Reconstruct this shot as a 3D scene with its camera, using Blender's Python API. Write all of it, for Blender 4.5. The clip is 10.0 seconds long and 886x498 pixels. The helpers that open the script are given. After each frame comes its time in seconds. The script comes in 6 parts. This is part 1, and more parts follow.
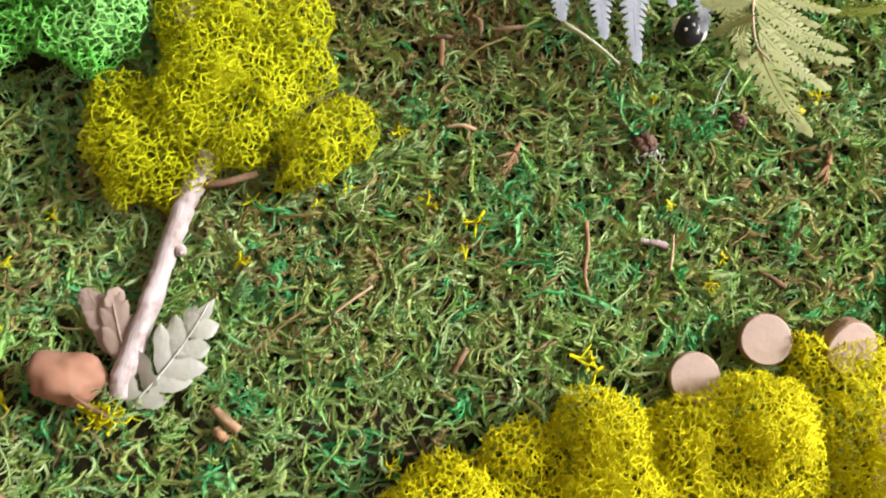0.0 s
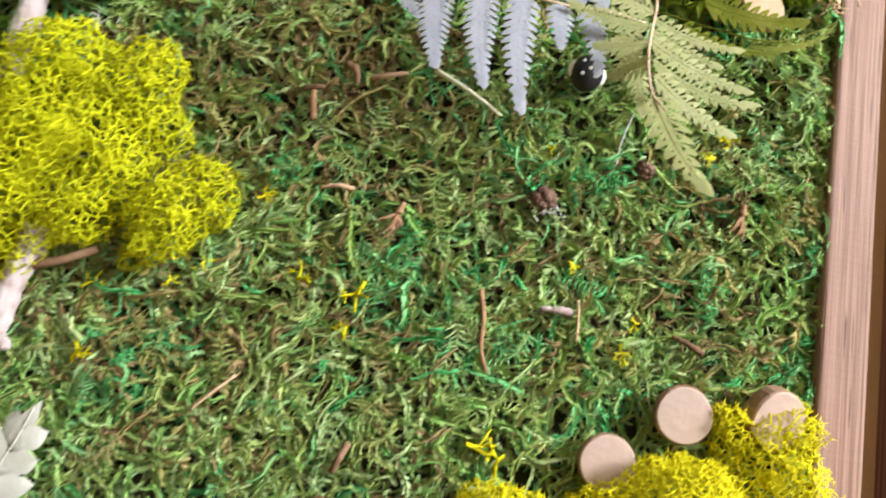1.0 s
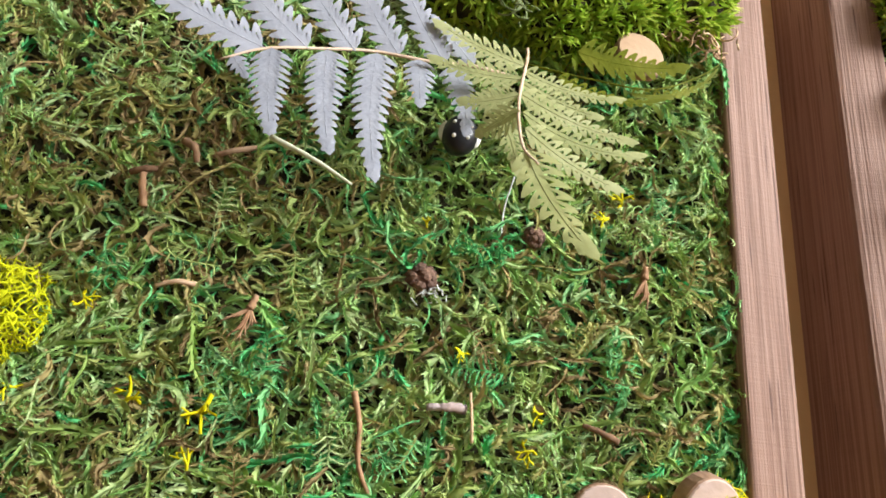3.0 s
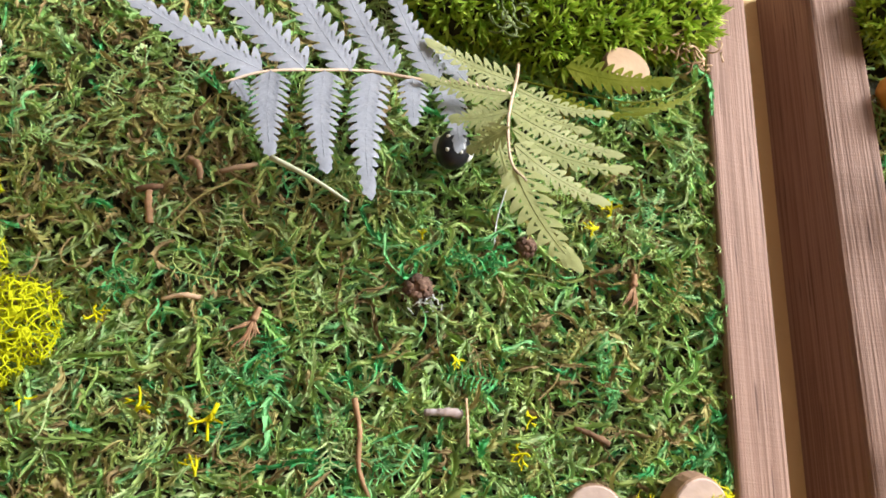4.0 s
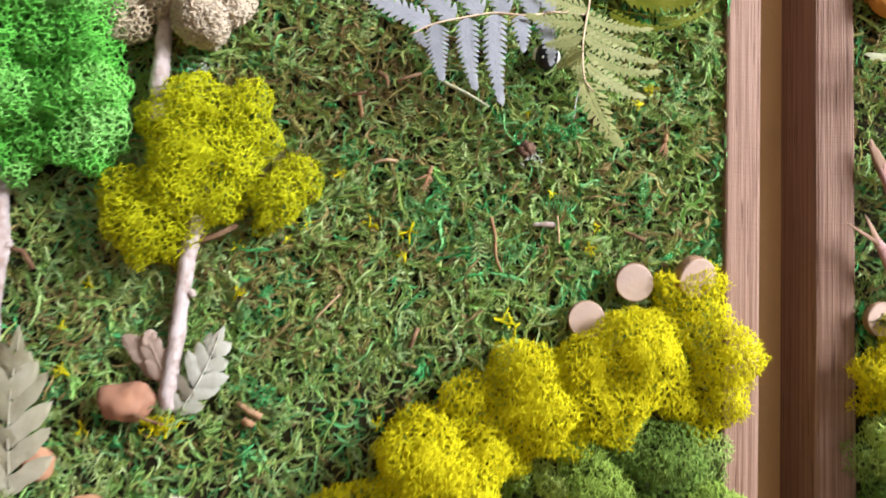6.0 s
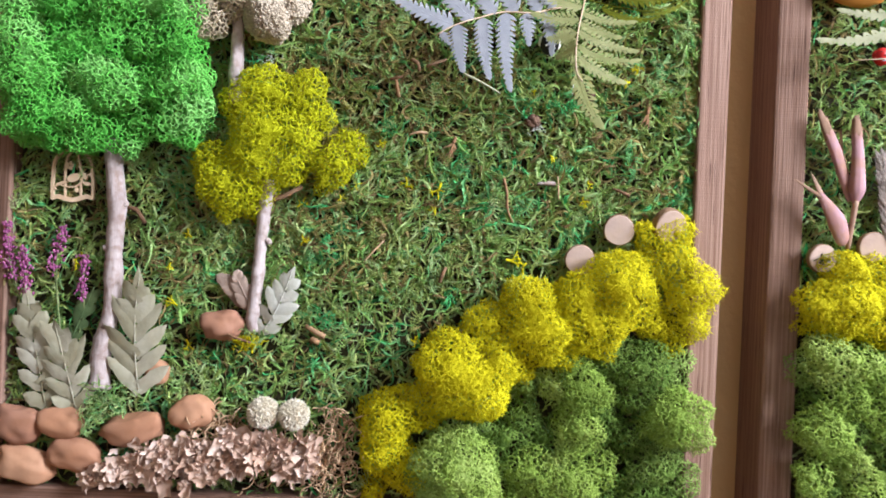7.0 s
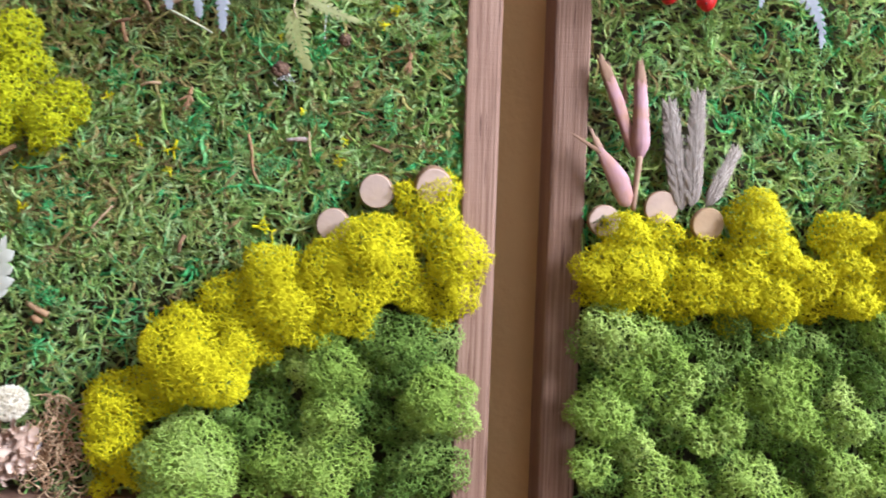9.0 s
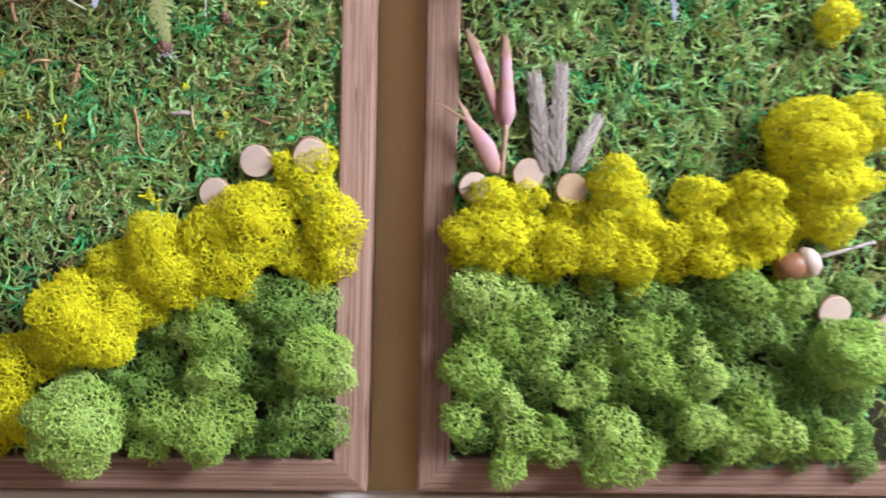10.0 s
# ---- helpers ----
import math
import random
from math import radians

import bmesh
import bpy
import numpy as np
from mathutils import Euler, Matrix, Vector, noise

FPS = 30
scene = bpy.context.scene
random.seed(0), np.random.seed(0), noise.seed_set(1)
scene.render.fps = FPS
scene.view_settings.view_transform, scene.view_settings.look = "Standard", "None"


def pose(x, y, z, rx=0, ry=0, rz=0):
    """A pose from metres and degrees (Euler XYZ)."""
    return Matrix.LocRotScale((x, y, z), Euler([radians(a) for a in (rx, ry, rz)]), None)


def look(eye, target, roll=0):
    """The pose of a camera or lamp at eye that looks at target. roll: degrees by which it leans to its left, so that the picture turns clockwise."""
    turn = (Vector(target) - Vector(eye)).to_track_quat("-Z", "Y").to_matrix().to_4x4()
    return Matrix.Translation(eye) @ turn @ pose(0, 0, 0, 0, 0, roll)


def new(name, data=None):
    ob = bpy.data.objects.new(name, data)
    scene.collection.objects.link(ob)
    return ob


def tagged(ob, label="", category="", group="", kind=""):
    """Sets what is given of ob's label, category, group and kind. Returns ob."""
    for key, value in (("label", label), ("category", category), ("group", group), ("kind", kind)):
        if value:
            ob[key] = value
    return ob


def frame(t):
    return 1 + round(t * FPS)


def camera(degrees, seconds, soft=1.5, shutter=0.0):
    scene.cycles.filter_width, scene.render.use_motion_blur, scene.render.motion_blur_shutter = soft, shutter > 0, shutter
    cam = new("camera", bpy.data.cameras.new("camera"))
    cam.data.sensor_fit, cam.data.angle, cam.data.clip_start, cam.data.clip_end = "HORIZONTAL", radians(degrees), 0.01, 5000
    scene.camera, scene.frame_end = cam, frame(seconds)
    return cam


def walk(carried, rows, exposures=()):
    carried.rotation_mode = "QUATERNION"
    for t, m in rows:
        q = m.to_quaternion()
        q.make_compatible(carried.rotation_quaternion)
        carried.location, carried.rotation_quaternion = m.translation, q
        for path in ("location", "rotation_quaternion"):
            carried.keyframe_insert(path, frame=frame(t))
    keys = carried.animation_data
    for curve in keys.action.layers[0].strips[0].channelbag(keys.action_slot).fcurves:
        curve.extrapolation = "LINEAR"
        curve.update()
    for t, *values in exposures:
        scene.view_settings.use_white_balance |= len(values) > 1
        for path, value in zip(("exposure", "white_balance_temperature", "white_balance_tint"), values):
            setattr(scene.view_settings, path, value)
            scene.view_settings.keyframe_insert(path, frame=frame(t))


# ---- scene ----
import itertools

cam = camera(61.5, 10.0, soft=1.7, shutter=0.4)
PATH = [
    (0, (-0.239, -0.338, 1.541), (-0.244, 1.634, 1.875), 13.1),
    (0.5, (-0.234, -0.327, 1.555), (-0.186, 1.634, 1.943), 12.1),
    (1, (-0.212, -0.303, 1.57), (-0.113, 1.644, 2.017), 10.4),
    (1.5, (-0.197, -0.291, 1.582), (-0.036, 1.628, 2.122), 8.1),
    (2, (-0.194, -0.264, 1.582), (0.017, 1.629, 2.191), 6.2),
    (2.5, (-0.189, -0.264, 1.584), (0.048, 1.601, 2.267), 5.0),
    (4, (-0.186, -0.276, 1.585), (0.06, 1.586, 2.273), 3.7),
    (4.5, (-0.193, -0.306, 1.578), (0.031, 1.59, 2.174), 3.5),
    (5, (-0.205, -0.354, 1.569), (-0.029, 1.581, 2.041), 3.4),
    (5.5, (-0.22, -0.401, 1.56), (-0.102, 1.568, 1.892), 3.2),
    (6, (-0.225, -0.451, 1.558), (-0.144, 1.537, 1.763), 2.9),
    (6.2, (-0.228, -0.473, 1.561), (-0.174, 1.521, 1.697), 2.9),
    (7.3, (-0.219, -0.58, 1.569), (-0.22, 1.42, 1.559), 2.5),
    (7.5, (-0.208, -0.581, 1.565), (-0.216, 1.419, 1.546), 2.5),
    (8, (-0.168, -0.567, 1.565), (-0.16, 1.433, 1.511), 2.5),
    (8.5, (-0.113, -0.544, 1.569), (-0.072, 1.455, 1.514), 2.4),
    (9, (-0.06, -0.507, 1.563), (-0.005, 1.492, 1.521), 2.0),
    (9.5, (-0.029, -0.501, 1.551), (0.037, 1.498, 1.506), 1.6),
    (10, (0.023, -0.536, 1.541), (0.088, 1.463, 1.503), 1.3),
]
walk(cam, [(t, look(eye, target, roll)) for t, eye, target, roll in PATH],
     [(0.0, 0.22, 6620, 11), (1.0, 0.27, 6480, 10.5), (2.5, 0.18, 6480, 9.5), (4.0, 0.19, 6500, 10), (5.5, 0.20, 6480, 10.5), (7.5, 0.01, 5880, 12), (9.5, 0.04, 5780, 11), (10.0, 0.00, 5750, 10.5)])

# ---- daylight through a side window of a closed room, plus an unseen fill ----
world = bpy.data.worlds.new("sky")
scene.world = world
world.use_nodes = True
sky = world.node_tree.nodes.new("ShaderNodeTexSky")
sky.sky_type, sky.sun_disc = "NISHITA", False
sky.sun_elevation, sky.sun_rotation = radians(38), radians(125)
world.node_tree.links.new(sky.outputs[0], world.node_tree.nodes["Background"].inputs[0])
world.node_tree.nodes["Background"].inputs[1].default_value = 0.1


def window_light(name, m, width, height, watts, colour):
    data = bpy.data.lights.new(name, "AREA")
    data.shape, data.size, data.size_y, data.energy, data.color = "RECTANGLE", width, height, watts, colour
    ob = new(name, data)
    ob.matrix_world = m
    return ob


window_light("window_light_side", look((1.66, -1.20, 2.55), (0.0, -0.5, 1.65)), 0.8, 0.8, 126.0, (0.97, 0.98, 1.0))
# unseen fill lamp added behind the camera to lift the dark parts
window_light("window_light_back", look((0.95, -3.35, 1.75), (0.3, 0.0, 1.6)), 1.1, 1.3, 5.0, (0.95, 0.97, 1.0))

# ---- tools ----
PANEL_BOTTOM, PANEL_TOP = 1.379, 1.848        # inner edges of both frames
LEFT_X0, LEFT_X1 = -0.5470, -0.0351            # inner edges of the first frame
RIGHT_X0, RIGHT_X1 = 0.0490, 0.5609            # inner edges of the second frame
RAIL_W, FRONT_Y, WALL_Y = 0.0241, -0.0072, 0.042   # the face slopes back to the outer edge


def part(name, data, material, parent, label=""):
    """Links a bmesh or a mesh as one object under a thing or a part (or at top level, with parent None)."""
    if isinstance(data, bmesh.types.BMesh):
        mesh = bpy.data.meshes.new(name)
        data.to_mesh(mesh)
        data.free()
    else:
        mesh = data
    if material and not mesh.materials:
        mesh.materials.append(material)
    ob = new(name, mesh)
    ob.parent = parent
    if label:
        ob["label"] = label
    return ob


def arrays_mesh(name, verts, faces, smooth=False):
    """A mesh from numpy arrays; faces is a list of (n, 3) or (n, 4) index arrays."""
    mesh = bpy.data.meshes.new(name)
    verts = np.asarray(verts, dtype=np.float32).reshape(-1, 3)
    faces = [np.asarray(f, dtype=np.int32) for f in faces if len(f)]
    loops = np.concatenate([f.ravel() for f in faces])
    sizes = np.concatenate([np.full(len(f), f.shape[1], dtype=np.int32) for f in faces])
    starts = np.concatenate([[0], np.cumsum(sizes)[:-1]]).astype(np.int32)
    mesh.vertices.add(len(verts))
    mesh.vertices.foreach_set("co", verts.ravel())
    mesh.loops.add(len(loops))
    mesh.loops.foreach_set("vertex_index", loops)
    mesh.polygons.add(len(sizes))
    mesh.polygons.foreach_set("loop_start", starts)
    mesh.polygons.foreach_set("loop_total", sizes)
    mesh.update(calc_edges=True)
    mesh.validate()
    if smooth:
        mesh.shade_smooth()
    return mesh


def unit(v):
    return v / np.maximum(np.linalg.norm(v, axis=-1, keepdims=True), 1e-9)


def prisms(a, b, ra, rb):
    """Three-sided tapered sticks from points a to points b: vertices and quads."""
    a, b = np.asarray(a, float), np.asarray(b, float)
    n = len(a)
    d = unit(b - a)
    ref = np.where(np.abs(d[:, 2:3]) > 0.8, np.array([[1.0, 0, 0]]), np.array([[0, 0, 1.0]]))
    u = unit(np.cross(d, ref))
    w = np.cross(d, u)
    ra, rb = np.broadcast_to(ra, n)[:, None], np.broadcast_to(rb, n)[:, None]
    out = np.empty((n, 6, 3))
    for k in range(3):
        c, s = math.cos(2 * math.pi * k / 3), math.sin(2 * math.pi * k / 3)
        out[:, k] = a + (u * c + w * s) * ra
        out[:, k + 3] = b + (u * c + w * s) * rb
    base = np.arange(n)[:, None] * 6
    quads = np.concatenate([base + np.array([[k, (k + 1) % 3, (k + 1) % 3 + 3, k + 3]]) for k in range(3)])
    return out.reshape(-1, 3), quads


def ridges(a, b, out, ra, rb):
    """Roof-shaped struts from points a to points b, with the ridge along out: vertices and quads."""
    n = len(a)
    d = unit(b - a)
    w = unit(np.cross(d, out))
    up = np.cross(w, d)
    up = up * np.sign((up * out).sum(1, keepdims=True))
    ra, rb = np.broadcast_to(ra, n)[:, None], np.broadcast_to(rb, n)[:, None]
    v = np.stack([a - w * ra, a + up * ra * 1.1, a + w * ra, b - w * rb, b + up * rb * 1.1, b + w * rb], 1)
    base = np.arange(n)[:, None] * 6
    return v.reshape(-1, 3), np.concatenate([base + np.array([[0, 1, 4, 3]]), base + np.array([[1, 2, 5, 4]])])


def spikes(a, b, r):
    """Three-sided pointed tips from points a to points b: vertices and triangles."""
    n = len(a)
    d = unit(b - a)
    ref = np.where(np.abs(d[:, 2:3]) > 0.8, np.array([[1.0, 0, 0]]), np.array([[0, 0, 1.0]]))
    u = unit(np.cross(d, ref))
    w = np.cross(d, u)
    out = np.empty((n, 4, 3))
    for k in range(3):
        out[:, k] = a + (u * math.cos(2.0944 * k) + w * math.sin(2.0944 * k)) * r
    out[:, 3] = b
    base = np.arange(n)[:, None] * 4
    return out.reshape(-1, 3), np.concatenate([base + np.array([[k, (k + 1) % 3, 3]]) for k in range(3)])


def tube_mesh(name, points, radii, sides=8, rough=0.0, seed=1, smooth=True):
    """A closed tube along points, with a radius at each of them and an uneven skin."""
    rng = np.random.default_rng(seed)
    p = np.asarray(points, float)
    n = len(p)
    r = np.broadcast_to(np.asarray(radii, float), n)
    t = unit(np.gradient(p, axis=0))
    u = unit(np.cross(t, np.array([0.13, 1.0, 0.21])))
    w = np.cross(t, u)
    ang = np.arange(sides) * 2 * math.pi / sides
    ring = np.cos(ang)[None, :, None] * u[:, None] + np.sin(ang)[None, :, None] * w[:, None]
    rr = r[:, None] * (1 + rough * rng.standard_normal((n, sides)))
    verts = (p[:, None] + ring * rr[:, :, None]).reshape(-1, 3)
    i, k = np.meshgrid(np.arange(n - 1), np.arange(sides), indexing="ij")
    i, k = i.ravel(), k.ravel()
    k2 = (k + 1) % sides
    quads = np.stack([i * sides + k, i * sides + k2, (i + 1) * sides + k2, (i + 1) * sides + k], 1)
    verts = np.concatenate([verts, p[:1], p[-1:]])
    kk = np.arange(sides)
    cap0 = np.stack([np.full(sides, n * sides), (kk + 1) % sides, kk], 1)
    cap1 = np.stack([np.full(sides, n * sides + 1), (n - 1) * sides + kk, (n - 1) * sides + (kk + 1) % sides], 1)
    return arrays_mesh(name, verts, [quads, cap0, cap1], smooth)


def spline(points, n):
    """n points along a smooth line through the given ones."""
    p = np.asarray(points, float)
    q = np.concatenate([2 * p[:1] - p[1:2], p, 2 * p[-1:] - p[-2:-1]])
    out = []
    for s in np.linspace(0, len(p) - 1 - 1e-6, n):
        i = int(s)
        f = s - i
        a, b, c, d = q[i], q[i + 1], q[i + 2], q[i + 3]
        out.append(0.5 * (2 * b + (c - a) * f + (2 * a - 5 * b + 4 * c - d) * f * f + (3 * b - a - 3 * c + d) * f ** 3))
    return np.array(out)


# ---- materials ----
def material(name, stops, scale=40.0, rough=0.8, bump=0.3, bump_scale=300.0, stretch=(1, 1, 1), island=0.0, objects=0.0, through_light=0.0,
             coat=0.0, detail=6.0, patch=None, distance=0.001, spread=0.0, tone=""):
    """A node material. stops: (position, colour) of a ramp that grain noise runs over; island and objects: how much a piece's own random value
    shifts it; tone: the mesh's own value for each strand; through_light: the share of light that a thin leaf lets through; patch: (scale, amount, colour) of large stains."""
    m = bpy.data.materials.new(name)
    m.use_nodes = True
    nodes, link = m.node_tree.nodes, m.node_tree.links.new
    shader = nodes["Principled BSDF"]
    where = nodes.new("ShaderNodeTexCoord")
    place = nodes.new("ShaderNodeMapping")
    place.inputs["Scale"].default_value = stretch
    link(where.outputs["Object"], place.inputs[0])
    grain = nodes.new("ShaderNodeTexNoise")
    grain.inputs["Scale"].default_value, grain.inputs["Detail"].default_value = scale, detail
    link(place.outputs[0], grain.inputs["Vector"])
    value = grain.outputs[0]
    if spread:
        wide = nodes.new("ShaderNodeMapRange")
        wide.inputs[1].default_value, wide.inputs[2].default_value = 0.5 - spread, 0.5 + spread
        link(value, wide.inputs[0])
        value = wide.outputs[0]
    for amount, kind, socket in ((island, "ShaderNodeNewGeometry", "Random Per Island"), (objects, "ShaderNodeObjectInfo", "Random")):
        if amount:
            own = nodes.new(kind)
            mix = nodes.new("ShaderNodeMix")
            mix.inputs[0].default_value = amount
            link(value, mix.inputs[2])
            link(own.outputs[socket], mix.inputs[3])
            value = mix.outputs[0]
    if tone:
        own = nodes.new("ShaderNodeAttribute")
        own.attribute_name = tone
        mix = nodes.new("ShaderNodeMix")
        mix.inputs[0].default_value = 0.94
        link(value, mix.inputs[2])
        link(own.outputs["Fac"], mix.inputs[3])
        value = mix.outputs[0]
    ramp = nodes.new("ShaderNodeValToRGB")
    while len(ramp.color_ramp.elements) < len(stops):
        ramp.color_ramp.elements.new(0.5)
    for element, (at, colour) in zip(ramp.color_ramp.elements, stops):
        element.position, element.color = at, (*colour, 1)
    link(value, ramp.inputs[0])
    colour = ramp.outputs[0]
    if patch:
        stain = nodes.new("ShaderNodeTexNoise")
        stain.inputs["Scale"].default_value, stain.inputs["Detail"].default_value = patch[0], 3
        link(where.outputs["Object"], stain.inputs["Vector"])
        narrow = nodes.new("ShaderNodeMapRange")
        narrow.inputs[1].default_value, narrow.inputs[2].default_value, narrow.inputs[4].default_value = 0.45, 0.68, patch[1]
        link(stain.outputs[0], narrow.inputs[0])
        over = nodes.new("ShaderNodeMix")
        over.data_type = "RGBA"
        over.inputs[7].default_value = (*patch[2], 1)
        link(narrow.outputs[0], over.inputs[0])
        link(colour, over.inputs[6])
        colour = over.outputs[2]
    link(colour, shader.inputs["Base Color"])
    shader.inputs["Roughness"].default_value = rough
    shader.inputs["Specular IOR Level"].default_value = 0.2
    shader.inputs["Coat Weight"].default_value = coat
    if bump:
        fine = nodes.new("ShaderNodeTexNoise")
        fine.inputs["Scale"].default_value, fine.inputs["Detail"].default_value = bump_scale, 4
        link(place.outputs[0], fine.inputs["Vector"])
        relief = nodes.new("ShaderNodeBump")
        relief.inputs["Strength"].default_value, relief.inputs["Distance"].default_value = bump, distance
        link(fine.outputs[0], relief.inputs["Height"])
        link(relief.outputs[0], shader.inputs["Normal"])
    if through_light:
        thin = nodes.new("ShaderNodeBsdfTranslucent")
        both = nodes.new("ShaderNodeMixShader")
        both.inputs[0].default_value = through_light
        link(colour, thin.inputs[0])
        link(shader.outputs[0], both.inputs[1])
        link(thin.outputs[0], both.inputs[2])
        link(both.outputs[0], nodes["Material Output"].inputs[0])
    return m


wall_paint = material("wall_paint", [(0.3, (0.54, 0.375, 0.185)), (0.7, (0.59, 0.415, 0.21))], 6, 0.75, 0.5, 160, distance=0.002)
room_paint = material("room_paint", [(0.3, (0.36, 0.31, 0.24)), (0.7, (0.41, 0.36, 0.28))], 5, 0.85, 0.2, 120)
trim_white = material("trim_white", [(0.3, (0.66, 0.60, 0.54)), (0.7, (0.74, 0.68, 0.62))], 9, 0.6, 0.15, 200, (0.1, 1, 1))
low_bounce_paint = material("low_bounce_paint", [(0.3, (0.10, 0.075, 0.055)), (0.7, (0.13, 0.10, 0.075))], 5, 0.85, 0.2, 120)
ceiling_paint = material("ceiling_paint", [(0.3, (0.78, 0.77, 0.74)), (0.7, (0.82, 0.81, 0.78))], 5, 0.9, 0.2, 120)
floor_wood = material("floor_wood", [(0.3, (0.22, 0.13, 0.07)), (0.7, (0.34, 0.21, 0.12))], 8, 0.5, 0.2, 40, (1, 12, 1))


def sawn_wood(name, dark, mid, light):
    """Stained sawn softwood whose grain runs along x: broad bands, fine broken grain lines, dark pores and faint saw marks across."""
    m = bpy.data.materials.new(name)
    m.use_nodes = True
    nodes, link = m.node_tree.nodes, m.node_tree.links.new
    shader = nodes["Principled BSDF"]
    where, own = nodes.new("ShaderNodeTexCoord"), nodes.new("ShaderNodeObjectInfo")
    shift = nodes.new("ShaderNodeVectorMath")
    shift.operation = "MULTIPLY_ADD"
    link(own.outputs["Random"], shift.inputs[0])
    shift.inputs[1].default_value = (7.0, 3.0, 5.0)
    link(where.outputs["Object"], shift.inputs[2])

    def grain(scale, stretch, detail, lo, hi):
        place, tex, fit = nodes.new("ShaderNodeMapping"), nodes.new("ShaderNodeTexNoise"), nodes.new("ShaderNodeMapRange")
        place.inputs["Scale"].default_value = stretch
        link(shift.outputs[0], place.inputs[0])
        tex.inputs["Scale"].default_value, tex.inputs["Detail"].default_value = scale, detail
        link(place.outputs[0], tex.inputs["Vector"])
        fit.inputs[1].default_value, fit.inputs[2].default_value = lo, hi
        link(tex.outputs[0], fit.inputs[0])
        return fit.outputs[0]

    def mixed(factor, a, b):
        mix = nodes.new("ShaderNodeMix")
        if isinstance(factor, float):
            mix.inputs[0].default_value = factor
        else:
            link(factor, mix.inputs[0])
        link(a, mix.inputs[2])
        link(b, mix.inputs[3])
        return mix.outputs[0]

    bands, lines = grain(620, (0.008, 1, 1), 1, 0.38, 0.64), grain(1000, (0.022, 1, 1), 3, 0.32, 0.68)
    saw, cloud = grain(1100, (1, 0.05, 0.05), 2, 0.3, 0.7), grain(26, (0.5, 1, 1), 2, 0.3, 0.7)
    value = mixed(0.18, mixed(0.07, mixed(0.38, bands, lines), saw), cloud)
    ramp = nodes.new("ShaderNodeValToRGB")
    ramp.color_ramp.elements.new(0.5)
    for element, (at, colour) in zip(ramp.color_ramp.elements, ((0.22, dark), (0.48, mid), (0.78, light))):
        element.position, element.color = at, (*colour, 1)
    link(value, ramp.inputs[0])
    pores = grain(620, (0.035, 1, 1), 1, 0.66, 0.73)
    over = nodes.new("ShaderNodeMix")
    over.data_type = "RGBA"
    over.inputs[7].default_value = (dark[0] * 0.55, dark[1] * 0.5, dark[2] * 0.5, 1)
    link(pores, over.inputs[0])
    link(ramp.outputs[0], over.inputs[6])
    link(over.outputs[2], shader.inputs["Base Color"])
    shader.inputs["Roughness"].default_value = 0.66
    shader.inputs["Specular IOR Level"].default_value = 0.25
    relief = nodes.new("ShaderNodeBump")
    relief.inputs["Strength"].default_value, relief.inputs["Distance"].default_value = 0.5, 0.0005
    link(mixed(0.2, lines, saw), relief.inputs["Height"])
    link(relief.outputs[0], shader.inputs["Normal"])
    return m


frame_wood = sawn_wood("frame_wood", (0.190, 0.106, 0.074), (0.248, 0.144, 0.106), (0.300, 0.187, 0.142))
# near-black brown: the shade in gaps between the strands is in this colour
gap_shade_brown = material("gap_shade_brown", [(0.3, (0.024, 0.021, 0.010)), (0.7, (0.05, 0.044, 0.018))], 200, 0.9, 0.6, 400, distance=0.002)
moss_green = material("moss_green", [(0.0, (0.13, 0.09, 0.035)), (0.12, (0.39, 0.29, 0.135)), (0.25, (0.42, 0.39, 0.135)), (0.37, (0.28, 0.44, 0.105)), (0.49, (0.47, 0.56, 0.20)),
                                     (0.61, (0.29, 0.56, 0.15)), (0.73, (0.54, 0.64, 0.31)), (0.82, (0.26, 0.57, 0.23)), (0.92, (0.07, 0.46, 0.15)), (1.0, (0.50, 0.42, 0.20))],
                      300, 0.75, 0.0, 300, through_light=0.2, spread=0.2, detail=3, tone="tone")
lichen_yellow = material("lichen_yellow", [(0.25, (0.56, 0.505, 0.003)), (0.5, (0.69, 0.63, 0.004)), (0.75, (0.78, 0.72, 0.010))], 90, 0.75, 0.0, island=0.22,
                         objects=0.25, through_light=0.08)
lichen_lime = material("lichen_lime", [(0.25, (0.40, 0.415, 0.003)), (0.5, (0.52, 0.54, 0.004)), (0.75, (0.61, 0.63, 0.010))], 90, 0.75, 0.0, island=0.22, objects=0.25,
                       through_light=0.08)
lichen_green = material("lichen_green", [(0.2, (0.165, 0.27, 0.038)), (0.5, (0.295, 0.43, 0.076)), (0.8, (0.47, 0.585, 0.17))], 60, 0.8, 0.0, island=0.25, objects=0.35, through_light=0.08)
# dark green dye, deepened to hold the shade of the hollows
lichen_deep_shaded = material("lichen_deep_shaded", [(0.2, (0.092, 0.175, 0.028)), (0.5, (0.172, 0.285, 0.052)), (0.8, (0.325, 0.445, 0.122))], 60, 0.8, 0.0, island=0.25, objects=0.35, through_light=0.08)
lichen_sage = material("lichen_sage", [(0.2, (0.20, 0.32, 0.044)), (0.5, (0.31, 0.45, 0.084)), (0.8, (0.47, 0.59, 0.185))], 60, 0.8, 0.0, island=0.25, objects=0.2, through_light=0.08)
lichen_bright = material("lichen_bright", [(0.25, (0.075, 0.38, 0.040)), (0.5, (0.15, 0.53, 0.080)), (0.75, (0.30, 0.66, 0.19))], 45, 0.75, 0.0, island=0.22, objects=0.3, through_light=0.08)
